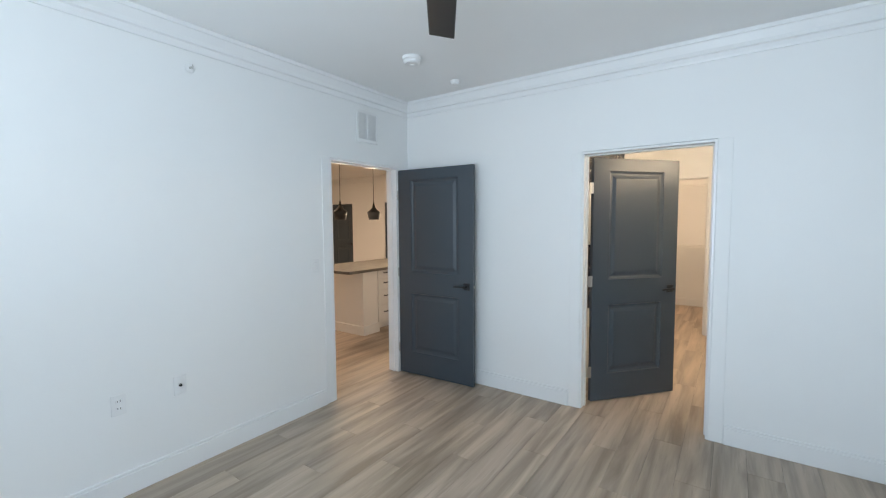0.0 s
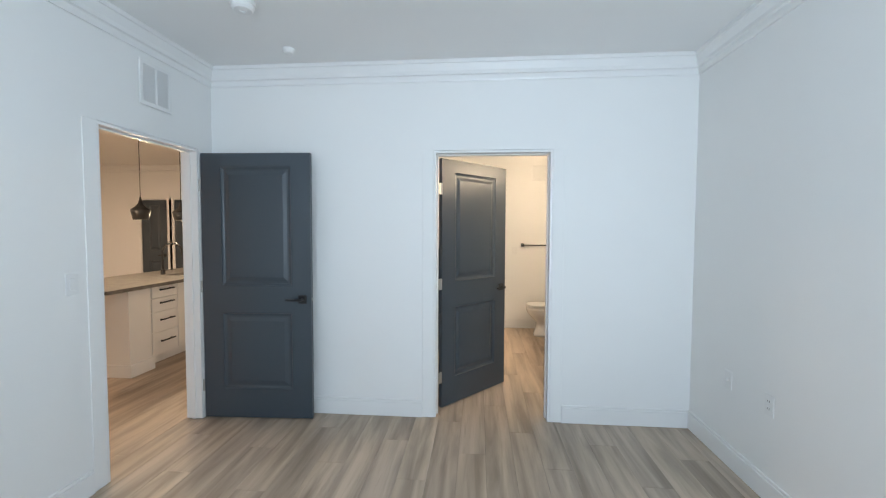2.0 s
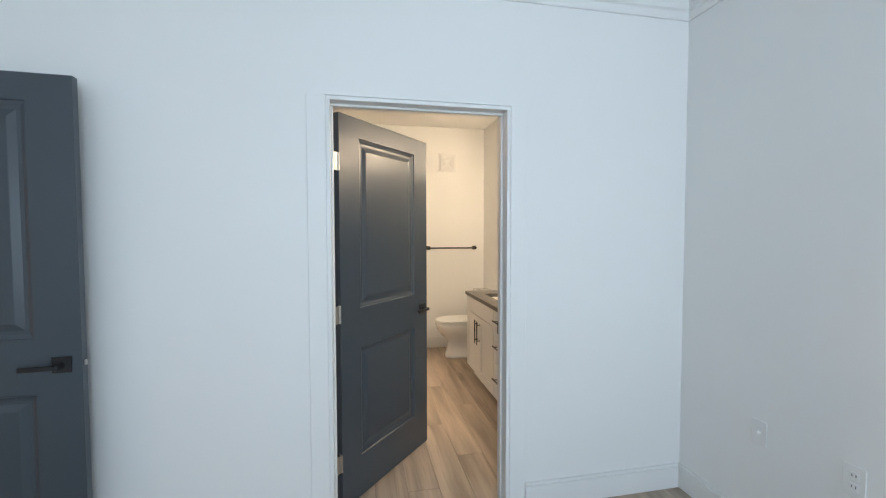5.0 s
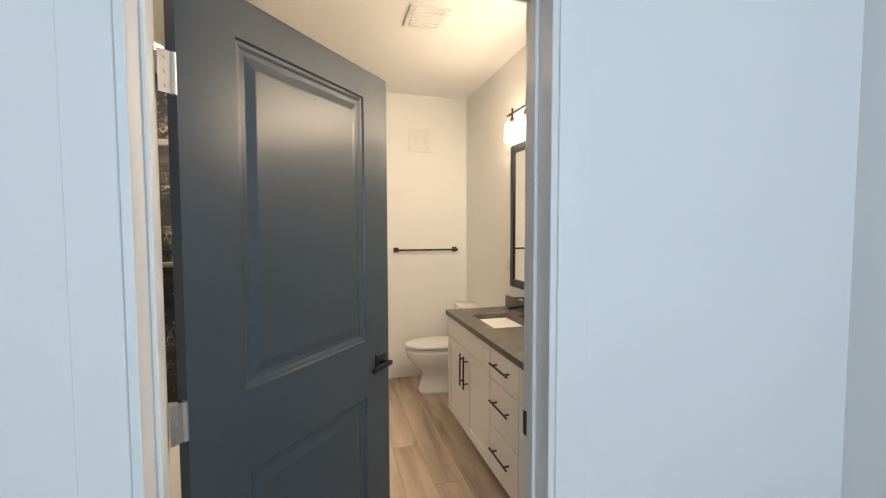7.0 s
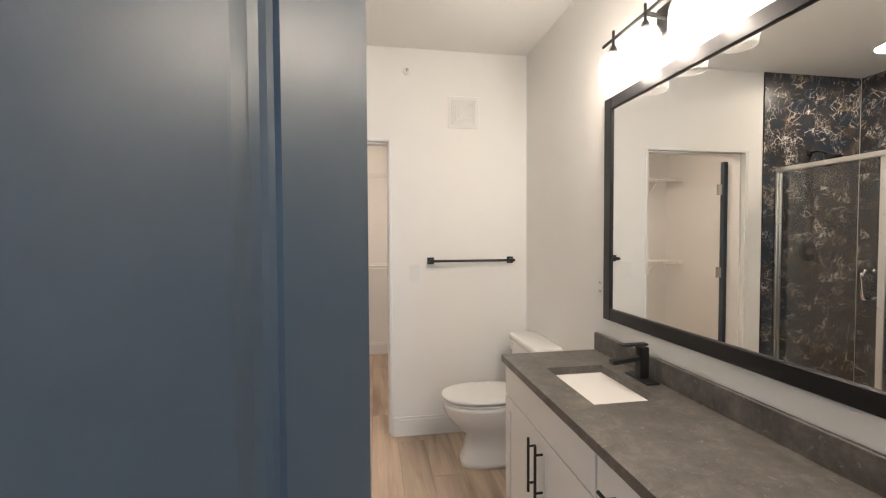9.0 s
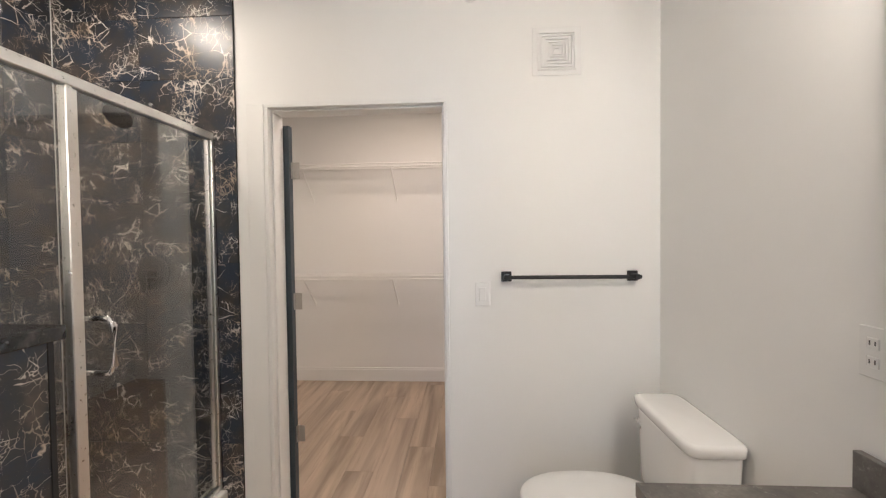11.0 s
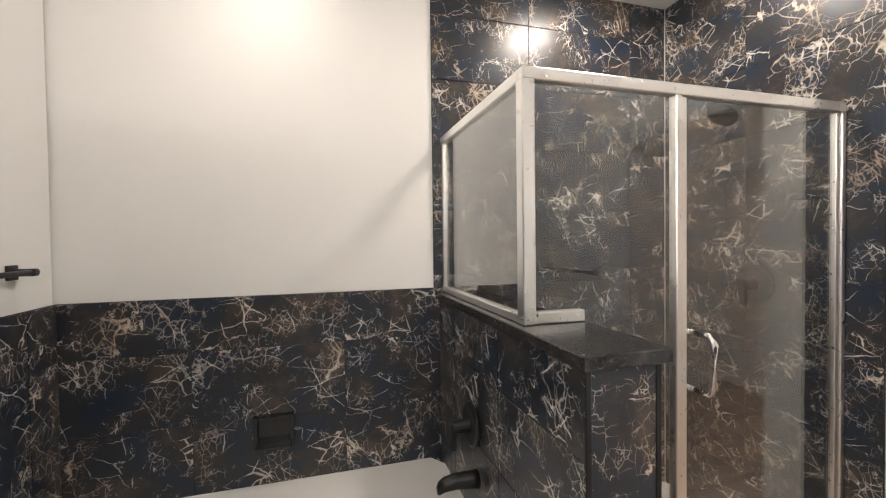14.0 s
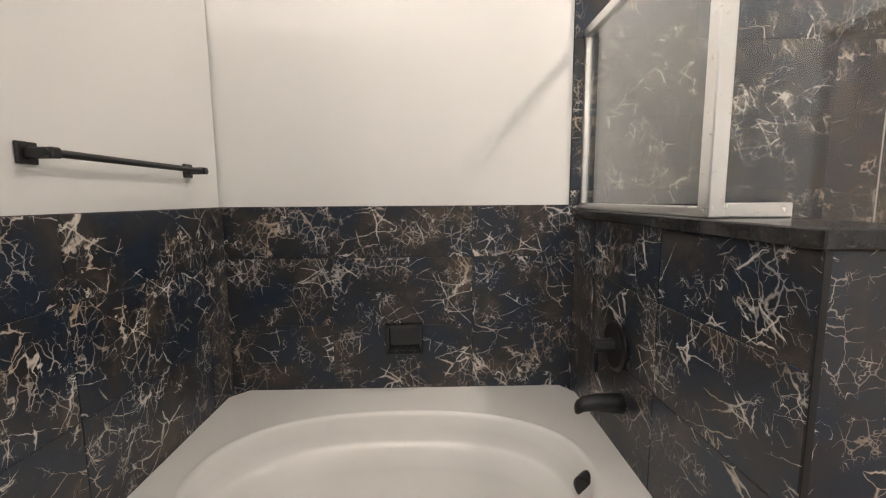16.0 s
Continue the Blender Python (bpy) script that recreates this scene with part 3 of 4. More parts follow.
sidewall_sprinkler(pose(0, -2.095, 2.49, 0, 90, 0))
sidewall_sprinkler(pose(2.63, YB, 2.58, 90, 0, 0))


def ceiling_fan(x, y):
    t = thing("ceiling_fan", "dark bronze three-blade ceiling fan", "ceiling fan", pose(x, y, 0))
    part("canopy", lathe(B(), [(0.07, H - 0.001), (0.068, H - 0.03), (0.03, H - 0.055)], 0, 0, 24, True, True), BLACK, t)
    part("downrod", tube(B(), (0, 0, 2.52), (0, 0, H - 0.05), 0.012), BLACK, t)
    part("motor", lathe(B(), [(0.04, 2.55), (0.11, 2.52), (0.125, 2.47), (0.115, 2.42), (0.05, 2.395)], 0, 0, 28, True, True), BLACK, t, smooth=True)
    wood = paint("dark_blade_finish", (0.035, 0.032, 0.03), 0.4, 0.08, 60)
    for k in range(3):
        a = radians(124.8 + 120 * k)
        bm = B()
        box(bm, 0.10, 0.68, -0.062, 0.062, -0.004, 0.004, 0.003)
        bmesh.ops.rotate(bm, cent=(0, 0, 0), matrix=Matrix.Rotation(radians(10), 3, "X"), verts=bm.verts)
        bmesh.ops.rotate(bm, cent=(0, 0, 0), matrix=Matrix.Rotation(a, 3, "Z"), verts=bm.verts)
        bmesh.ops.translate(bm, vec=(0, 0, 2.43), verts=bm.verts)
        part("blade", bm, wood, t)


ceiling_fan(1.985, -2.225)

# ---- kitchen seen through the doorway ----
def bar_pull(bm, a, b, out, r=0.0055, stand=0.03):
    """A straight bar pull from a to b, standing off along the vector out."""
    a, b, out = Vector(a), Vector(b), Vector(out)
    tube(bm, a + out * stand, b + out * stand, r, n=10)
    for f in (0.16, 0.84):
        p = a.lerp(b, f)
        tube(bm, p, p + out * stand, r * 0.85, n=8)
    return bm


def front(bm, x, y0, y1, z0, z1, s=-1, shaker=False):
    """A cabinet front on the plane x, facing the side s, with an optional sunk field."""
    lo, hi = sorted((x, x + s * 0.018))
    if not shaker:
        return box(bm, lo, hi, y0, y1, z0, z1, 0.0015)
    f = 0.057
    for a, b, c, d in ((y0, y0 + f, z0, z1), (y1 - f, y1, z0, z1), (y0 + f, y1 - f, z0, z0 + f), (y0 + f, y1 - f, z1 - f, z1)):
        box(bm, lo, hi, a, b, c, d)
    lo, hi = sorted((x, x + s * 0.010))
    box(bm, lo, hi, y0 + f, y1 - f, z0 + f, z1 - f)
    return bm


isl = thing("kitchen_island", "white island base with drawers and plain end panel", "kitchen island")
part("body", box(B(), -2.0, -1.32, 0.60, 2.6, 0.10, 0.87), CABINET, isl)
part("end_panel", box(B(), -2.0, -1.285, 0.585, 0.86, 0.0, 0.87, 0.002), CABINET, isl)
bm = B()
box(bm, -2.01, -1.262, 0.565, 0.585, 0, 0.125, 0.003)
box(bm, -1.285, -1.262, 0.585, 0.875, 0, 0.125, 0.003)
part("base_trim", bm, TRIM, isl)
part("toe_kick", box(B(), -1.95, -1.40, 0.86, 2.6, 0.0, 0.10), CABINET, isl)
for z0, z1 in ((0.735, 0.86), (0.585, 0.725), (0.365, 0.575), (0.125, 0.355)):
    d = part("drawer", front(B(), -1.32, 0.90, 1.27, z0, z1, 1), CABINET, isl)
    part("handle", bar_pull(B(), (-1.302, 0.98, (z0 + z1) / 2 + 0.02), (-1.302, 1.19, (z0 + z1) / 2 + 0.02), (1, 0, 0), 0.008), BLACK, d, "matte black bar pull")
for y0, y1 in ((1.28, 1.70), (1.71, 2.13), (2.14, 2.56)):
    part("cabinet_door", front(B(), -1.32, y0, y1, 0.125, 0.86, 1, True), CABINET, isl)
bm = slab_with_holes([-2.20, -1.72, -1.40, -1.20], [0.27, 1.58, 1.94, 2.65], 0.87, 0.905, {(1, 1)})
single("island_countertop", bm, COUNTER, "grey stone island countertop with overhang", "countertop")
bm = B()
loft(bm, [oval(-1.56, 1.76, 0.872, 0.158, 0.178, 32, 6), oval(-1.56, 1.76, 0.72, 0.15, 0.17, 32, 6)], False, True)
single("kitchen_sink", bm, NICKEL, "undermount steel kitchen sink", "sink")
fa = thing("kitchen_faucet", "black gooseneck kitchen faucet with spray head", "faucet")
part("base", tube(B(), (-1.78, 1.66, 0.905), (-1.78, 1.66, 0.97), 0.026), BLACK, fa)
pts = [(-1.78, 1.66, 0.96), (-1.78, 1.66, 1.19)] + [(-1.78 + 0.10 - 0.10 * math.cos(a), 1.66 + 0.04 * (1 - math.cos(a)), 1.19 + 0.10 * math.sin(a)) for a in [math.pi * i / 10 for i in range(1, 10)]] + [(-1.575, 1.742, 1.14)]
part("spout", path_tube(B(), pts, 0.013), BLACK, fa, smooth=True)
part("spray_head", tube(B(), (-1.577, 1.742, 1.17), (-1.565, 1.745, 1.09), 0.016, 0.02), BLACK, fa)
part("lever", tube(B(), (-1.78, 1.68, 0.95), (-1.74, 1.77, 0.965), 0.007), BLACK, fa)


def pendant(y):
    t = thing("pendant_lamp", "black metal bell pendant lamp on thin cord", "pendant lamp", pose(-1.65, y, -0.045), "island pendants")
    part("canopy", lathe(B(), [(0.055, H + 0.044), (0.055, H + 0.025), (0.01, H + 0.015)], 0, 0, 20, True, True), BLACK, t)
    part("cord", tube(B(), (0, 0, 1.86), (0, 0, H + 0.02), 0.004, n=8), BLACK, t)
    part("shade", lathe(B(), [(0.006, 1.88), (0.014, 1.84), (0.026, 1.80), (0.055, 1.765), (0.092, 1.735), (0.096, 1.725), (0.074, 1.62), (0.071, 1.62), (0.092, 1.722), (0.05, 1.755)], 0, 0, 28), BLACK, t, smooth=True)
    part("bulb", lathe(B(), [(0.002, 1.70), (0.045, 1.69), (0.066, 1.634), (0.060, 1.626), (0.002, 1.624)], 0, 0, 16), LENS, t, smooth=True)


for y in (0.54, 1.19, 1.83):
    pendant(y)

# ---- vanity ----
VX = 3.03
def sink_cabinet(y0, y1):
    c = thing("sink_cabinet", "white vanity sink cabinet with paired shaker doors", "cabinet", group="vanity cabinets")
    part("body", box(B(), VX, XB - 0.002, y0, y1, 0.10, 0.815), CABINET, c)
    part("toe_kick", box(B(), VX + 0.06, XB - 0.002, y0, y1, 0.0, 0.10), CABINET, c)
    part("false_front", front(B(), VX, y0 + 0.004, y1 - 0.004, 0.672, 0.808), CABINET, c)
    mid = (y0 + y1) / 2
    for a, b, hy in ((y0 + 0.004, mid - 0.002, mid - 0.035), (mid + 0.002, y1 - 0.004, mid + 0.035)):
        d = part("cabinet_door", front(B(), VX, a, b, 0.115, 0.666, -1, True), CABINET, c)
        part("handle", bar_pull(B(), (VX - 0.018, hy, 0.42), (VX - 0.018, hy, 0.635), (-1, 0, 0)), BLACK, d, "matte black bar pull")


sink_cabinet(1.235, 2.065)
sink_cabinet(0.18, 0.868)
dc = thing("drawer_cabinet", "white vanity cabinet with three stacked drawers", "cabinet", group="vanity cabinets")
part("body", box(B(), VX, XB - 0.002, 0.872, 1.231, 0.10, 0.815), CABINET, dc)
part("toe_kick", box(B(), VX + 0.06, XB - 0.002, 0.872, 1.231, 0.0, 0.10), CABINET, dc)
for z0, z1, hz in ((0.640, 0.808, 0.735), (0.382, 0.634, 0.53), (0.115, 0.376, 0.265)):
    d = part("drawer", front(B(), VX, 0.876, 1.227, z0, z1, -1), CABINET, dc)
    part("handle", bar_pull(B(), (VX - 0.018, 0.945, hz), (VX - 0.018, 1.17, hz), (-1, 0, 0)), BLACK, d, "matte black bar pull")
bm = slab_with_holes([3.0, 3.128, 3.385, XB - 0.002], [0.16, 0.352, 0.752, 1.45, 1.85, 2.09], 0.817, 0.850, {(1, 1), (1, 3)})
single("vanity_countertop", bm, COUNTER, "dark grey mottled stone vanity top", "countertop")
single("backsplash", box(B(), XB - 0.022, XB - 0.002, 0.16, 2.09, 0.8505, 0.938, 0.0015), COUNTER, "low grey stone backsplash behind the vanity", "backsplash")


def vanity_sink(yc):
    t = thing("vanity_sink", "white rectangular undermount sink", "sink", group="vanity sinks")
    bm = B()
    x = 3.2565
    loft(bm, [oval(x, yc, 0.8165, 0.145, 0.215, 40, 9), oval(x, yc, 0.8165, 0.1285, 0.2, 40, 9), oval(x, yc, 0.78, 0.126, 0.197, 40, 9), oval(x, yc, 0.72, 0.115, 0.185, 40, 7), oval(x, yc, 0.705, 0.09, 0.16, 40, 5), oval(x, yc, 0.70, 0.02, 0.02, 40)], False, True)
    part("basin", bm, CERAMIC, t, smooth=True)
    part("drain", lathe(B(), [(0.022, 0.703), (0.022, 0.706), (0.012, 0.708)], x, yc, 20, True, True), BLACK, t)


def vanity_faucet(yc):
    t = thing("vanity_faucet", "matte black single-lever bathroom faucet", "faucet", pose(3.445, yc, 0.85), "vanity faucets")
    part("base_plate", box(B(), -0.028, 0.028, -0.075, 0.075, 0.0003, 0.008, 0.003), BLACK, t)
    part("body", box(B(), -0.019, 0.019, -0.019, 0.019, 0.008, 0.132, 0.004, 2), BLACK, t)
    bm = B()
    box(bm, -0.135, -0.015, -0.016, 0.016, 0.080, 0.098, 0.004, 2)
    bmesh.ops.rotate(bm, cent=(0, 0, 0.09), matrix=Matrix.Rotation(radians(-6), 3, "Y"), verts=bm.verts)
    part("spout", bm, BLACK, t)
    part("lever", box(B(), -0.095, 0.020, -0.015, 0.015, 0.137, 0.146, 0.003), BLACK, t)


for yc in (1.65, 0.552):
    vanity_sink(yc)
    vanity_faucet(yc)

mir = thing("wall_mirror", "large rectangular mirror in black frame over the vanity", "mirror")
my0, my1, mz0, mz1, fw = 0.30, 2.015, 1.022, 2.072, 0.058
bm = B()
for a, b, c, d in ((my0, my0 + fw, mz0, mz1), (my1 - fw, my1, mz0, mz1), (my0 + fw, my1 - fw, mz0, mz0 + fw), (my0 + fw, my1 - fw, mz1 - fw, mz1)):
    box(bm, XB - 0.020, XB - 0.001, a, b, c, d, 0.004)
part("frame", bm, FRAME, mir)
part("mirror_glass", box(B(), XB - 0.010, XB - 0.003, my0 + fw - 0.004, my1 - fw + 0.004, mz0 + fw - 0.004, mz1 - fw + 0.004), MIRROR, mir)

def vanity_light(yc):
    vl = thing("vanity_light", "black three-lamp vanity light with clear glass shades", "wall lamp", group="vanity lights")
    part("wall_plate", box(B(), XB - 0.024, XB - 0.001, yc - 0.055, yc + 0.055, 2.19, 2.30, 0.004), BLACK, vl)
    part("arm", tube(B(), (XB - 0.02, yc, 2.245), (3.40, yc, 2.255), 0.009), BLACK, vl)
    part("bar", tube(B(), (3.40, yc - 0.286, 2.255), (3.40, yc + 0.289, 2.255), 0.007), BLACK, vl)
    for y in (yc + 0.211, yc, yc - 0.214):
        bm = B()
        tube(bm, (3.40, y, 2.21), (3.40, y, 2.29), 0.006)
        tube(bm, (3.40, y, 2.185), (3.40, y, 2.225), 0.026, 0.010)
        part("lamp_holder", bm, BLACK, vl)
        s = part("shade", lathe(B(), [(0.022, 2.20), (0.045, 2.19), (0.056, 2.165), (0.058, 2.10), (0.052, 2.05), (0.049, 2.05), (0.055, 2.10), (0.053, 2.163), (0.043, 2.186), (0.022, 2.196), (0.022, 2.20)], 3.40, y, 28), SHADE, vl, "clear glass jar shade", True)
        s.visible_shadow = False
        b = part("bulb", lathe(B(), [(0.010, 2.185), (0.014, 2.165), (0.026, 2.135), (0.027, 2.115), (0.018, 2.095), (0.002, 2.09)], 3.40, y, 18, True, True), BULB, vl, "lit clear bulb", True)
        b.visible_shadow = False


vanity_light(1.586)
vanity_light(0.552)


def can_light(x, y):
    t = thing("recessed_light", "round white recessed ceiling light switched on", "ceiling light", group="recessed lights")
    part("trim_ring", lathe(B(), [(0.085, H - 0.0005), (0.085, H - 0.006), (0.066, H - 0.008), (0.066, H - 0.002)], x, y, 32), PLASTIC, t)
    part("lens", lathe(B(), [(0.066, H - 0.002), (0.064, H - 0.005)], x, y, 32, True, True), LENS, t)


can_light(1.0, 2.5)
can_light(0.95, 1.05)

# glowing discs out of view, added as sources for the closet and kitchen fill
cl = thing("flush_ceiling_light", "round glowing disc added out of view to light the closet", "ceiling light")
part("diffuser", lathe(B(), [(0.15, H - 0.0005), (0.15, H - 0.02), (0.14, H - 0.03)], 2.1, 4.0, 32, True, True), LENS, cl)
# hidden disc added over the kitchen to carry its fill lamp
kl = thing("flush_ceiling_light", "round glowing disc added out of view to light the kitchen", "ceiling light")
part("diffuser", lathe(B(), [(0.25, H - 0.0005), (0.25, H - 0.02), (0.24, H - 0.03)], -4.5, 0.6, 32, True, True), LENS, kl)


# ---- toilet ----
def toilet():
    t = thing("toilet", "white two-piece toilet with closed lid", "toilet", pose(XB + 0.006, 2.69, 0))
    rings = []
    for z, cx, rx, ry, pw in ((0.0, -0.40, 0.205, 0.115, 3), (0.03, -0.40, 0.20, 0.11, 3), (0.10, -0.40, 0.175, 0.095, 2.6), (0.19, -0.40, 0.168, 0.10, 2.3), (0.26, -0.42, 0.222, 0.152, 2.2),
                              (0.325, -0.435, 0.258, 0.177, 2.2), (0.375, -0.44, 0.268, 0.182, 2.2), (0.395, -0.44, 0.27, 0.184, 2.2), (0.40, -0.44, 0.262, 0.178, 2.2)):
        rings.append(oval(cx, 0, z, rx, ry, 40, pw))
    part("bowl", loft(B(), rings), CERAMIC, t, smooth=True)
    part("seat", loft(B(), [oval(-0.44, 0, z, a, b, 40, 2.2) for z, a, b in ((0.402, 0.262, 0.178), (0.404, 0.27, 0.185), (0.412, 0.272, 0.186), (0.415, 0.262, 0.177))]), PLASTIC, t, smooth=True)
    part("lid", loft(B(), [oval(-0.44, 0, z, a, b, 40, 2.2) for z, a, b in ((0.4205, 0.262, 0.177), (0.424, 0.273, 0.187), (0.436, 0.273, 0.187), (0.442, 0.262, 0.177), (0.444, 0.20, 0.13))]), PLASTIC, t, smooth=True)
    part("pedestal_back", box(B(), -0.24, -0.03, -0.10, 0.10, 0.0, 0.398, 0.02, 2), CERAMIC, t)
    bm = loft(B(), [oval(-0.105, 0, z, a, b, 40, 8) for z, a, b in ((0.40, 0.078, 0.205), (0.42, 0.084, 0.212), (0.70, 0.09, 0.228), (0.715, 0.09, 0.228))])
    part("tank", bm, CERAMIC, t, smooth=True)
    bm = loft(B(), [oval(-0.107, 0, z, a, b, 48, 8) for z, a, b in ((0.716, 0.094, 0.235), (0.72, 0.098, 0.241), (0.745, 0.1, 0.243), (0.755, 0.097, 0.239), (0.758, 0.085, 0.225))])
    part("tank_lid", bm, CERAMIC, t, smooth=True)
    bm = B()
    tube(bm, (-0.19, 0.17, 0.665), (-0.215, 0.17, 0.665), 0.010)
    box(bm, -0.222, -0.213, 0.10, 0.18, 0.657, 0.673, 0.003)
    part("flush_lever", bm, CHROME, t)


toilet()


# ---- towel bars ----
def towel_bar(x0, x1, y, z, s):
    t = thing("towel_bar", "matte black towel bar with square posts on the wall", "towel bar", group="towel bars")
    for x in (x0, x1):
        bm = B()
        box(bm, x - 0.024, x + 0.024, *sorted((y + s * 0.0005, y + s * 0.010)), z - 0.024, z + 0.024, 0.002)
        box(bm, x - 0.012, x + 0.012, *sorted((y + s * 0.009, y + s * 0.072)), z - 0.012, z + 0.012, 0.003)
        part("post", bm, BLACK, t)
    part("bar", tube(B(), (x0 - 0.02, y + s * 0.06, z), (x1 + 0.02, y + s * 0.06, z), 0.009), BLACK, t)


towel_bar(2.79, 3.378, YB, 1.25, -1)
towel_bar(0.74, 1.34, 0.298, 1.40, 1)


def square_vent():
    t = thing("wall_vent", "white square stepped supply air diffuser", "vent")
    x, z = 3.033, 2.308
    part("plate", box(B(), x - 0.113, x + 0.113, YB - 0.006, YB - 0.0005, z - 0.113, z + 0.113, 0.002), PLASTIC, t)
    for i, r in enumerate((0.088, 0.074, 0.060, 0.046, 0.032, 0.018)):
        bm = B()
        w = 0.007
        d = YB - 0.006
        for a, b, c, e in ((x - r, x - r + w, z - r, z + r), (x + r - w, x + r, z - r, z + r), (x - r + w, x + r - w, z - r, z - r + w), (x - r + w, x + r - w, z + r - w, z + r)):
            box(bm, a, b, d - 0.008, d, c, e)
        part("slat", bm, PLASTIC, t)


square_vent()
cv = thing("ceiling_vent", "white louvred exhaust vent in the bathroom ceiling", "vent")
part("plate", box(B(), 2.63, 2.87, 1.50, 1.76, H - 0.012, H - 0.0005, 0.003), PLASTIC, cv)
for i in range(8):
    part("slat", box(B(), 2.66, 2.84, 1.53 + i * 0.026, 1.54 + i * 0.026, H - 0.018, H - 0.012), PLASTIC, cv)

# ---- bathtub ----
tub = thing("bathtub", "white acrylic drop-in tub with oval basin", "bathtub")
TZ = 0.468
bx, by, rx, ry = 1.085, 1.055, 0.36, 0.63
N = 64
outer = []
x0, x1, y0, y1 = XT + 0.001, 1.62, 0.315, 1.784
for p in oval(bx, by, TZ, 1, 1, N):
    dx, dy = p[0] - bx, p[1] - by
    k = min(((x1 if dx > 0 else x0) - bx) / dx if abs(dx) > 1e-6 else 99, ((y1 if dy > 0 else y0) - by) / dy if abs(dy) > 1e-6 else 99)
    outer.append((bx + dx * k, by + dy * k, TZ))
basin = [oval(bx, by, z, rx * k, ry * k, N, pw) for z, k, pw in
         ((TZ, 1.0, 2.3), (TZ + 0.004, 0.985, 2.3), (TZ + 0.002, 0.965, 2.3), (TZ - 0.012, 0.945, 2.3), (TZ - 0.06, 0.915, 2.35), (TZ - 0.10, 0.895, 2.4), (TZ - 0.112, 0.875, 2.4), (TZ - 0.122, 0.845, 2.4), (TZ - 0.20, 0.80, 2.4), (TZ - 0.32, 0.73, 2.4), (TZ - 0.365, 0.66, 2.4), (TZ - 0.38, 0.5, 2.3))]
bm = loft(B(), [[(p[0], p[1], TZ - 0.04) for p in outer], outer] + basin, False, True)
part("shell", bm, ACRYLIC, tub, smooth=True)
for p in tub.children[0].data.polygons:
    p.use_smooth = p.index >= 2 * N
part("apron", box(B(), 1.585, 1.618, 0.315, 1.784, 0.0, TZ - 0.035, 0.004), ACRYLIC, tub)
ov = part("overflow_cover", lathe(B(), [(0.044, -0.02), (0.044, 0.016), (0.036, 0.020)], 0, 0, 24, True, True), BLACK, tub, "black round overflow cover")
ov.matrix_basis = pose(1.12, by + ry * 0.945, TZ - 0.052, 98, 0, 38)
part("drain", lathe(B(), [(0.035, TZ - 0.379), (0.035, TZ - 0.374), (0.02, TZ - 0.371)], bx, by + 0.25, 24, True, True), BLACK, tub)

sp = thing("tub_spout", "matte black wall-mounted tub spout", "spout")
part("body", loft(B(), [[(1.05 + a * math.cos(q), y, zc + b * math.sin(q)) for q in [6.2832 * i / 20 for i in range(20)]] for y, a, b, zc in
                        ((1.772, 0.030, 0.034, 0.650), (1.75, 0.027, 0.031, 0.651), (1.69, 0.025, 0.027, 0.655), (1.65, 0.023, 0.024, 0.650), (1.632, 0.019, 0.022, 0.640), (1.625, 0.012, 0.015, 0.635))]), BLACK, sp, smooth=True)
tv = thing("tub_valve", "round black tub valve with lever", "valve")
vp = part("plate", lathe(B(), [(0.082, 0), (0.082, 0.006), (0.07, 0.010)], 0, 0, 36, True, True), BLACK, tv)
vp.matrix_basis = pose(0.985, 1.7735, 0.815, 90, 0, 0)
bm = B()
tube(bm, (0.985, 1.765, 0.815), (0.985, 1.70, 0.815), 0.026, 0.022)
box(bm, 0.973, 0.997, 1.695, 1.715, 0.73, 0.825, 0.005, 2)
part("lever", bm, BLACK, tv)

sd = thing("soap_dish", "black ceramic wall soap dish above the tub", "soap dish")
bm = B()
xa, xb = XT + 0.0005, XT + 0.03
for a, b, c, d in ((0.975, 0.992, 0.632, 0.765), (1.118, 1.135, 0.632, 0.765), (0.992, 1.118, 0.748, 0.765), (0.992, 1.118, 0.632, 0.652)):
    box(bm, xa, xb, a, b, c, d, 0.004, 2)
part("rim", bm, GLAZE, sd)
part("back", box(B(), xa, xa + 0.005, 0.990, 1.12, 0.65, 0.75), GLAZE, sd)
part("lip", box(B(), xb - 0.006, xb + 0.03, 0.985, 1.125, 0.636, 0.648, 0.004, 2), GLAZE, sd)

# ---- half wall and shower ----
HX, HY0, HY1, HZ = 1.648, 1.797, 1.968, 1.213
structure("half_wall", [(XT - 0.011, HX - 0.0, HY0, HY1, 0, HZ)], GROUT, "dark marble tiled half wall between tub and shower")
single("half_wall_cap", box(B(), XT + 0.001, HX + 0.030, HY0 - 0.028, HY1 + 0.028, HZ + 0.001, HZ + 0.034, 0.003), CAPSTONE, "black polished stone cap on the half wall", "wall cap")
for y0, y1 in ((HY0 - 0.0115, HY0 + 0.003), (HY1 - 0.003, HY1 + 0.0115)):
    single("tile_edge_trim", box(B(), HX + 0.0102, HX + 0.0135, y0, y1, 0.0, HZ, 0.001), BLACK, "thin black metal tile edge trim", "tile trim", kind="structure")
pan = thing("shower_pan", "white acrylic shower base with raised curb", "shower base")
bm = B()
box(bm, XT + 0.001, 1.29, HY1 + 0.013, YB - 0.013, 0.0, 0.12)
box(bm, 1.285, 1.39, HY1 + 0.013, YB - 0.013, 0.0, 0.188, 0.012, 2)
part("base", bm, ACRYLIC, pan)
part("drain", lathe(B(), [(0.05, 0.12), (0.05, 0.123), (0.03, 0.124)], 0.95, 2.5, 24, True, True), CHROME, pan)

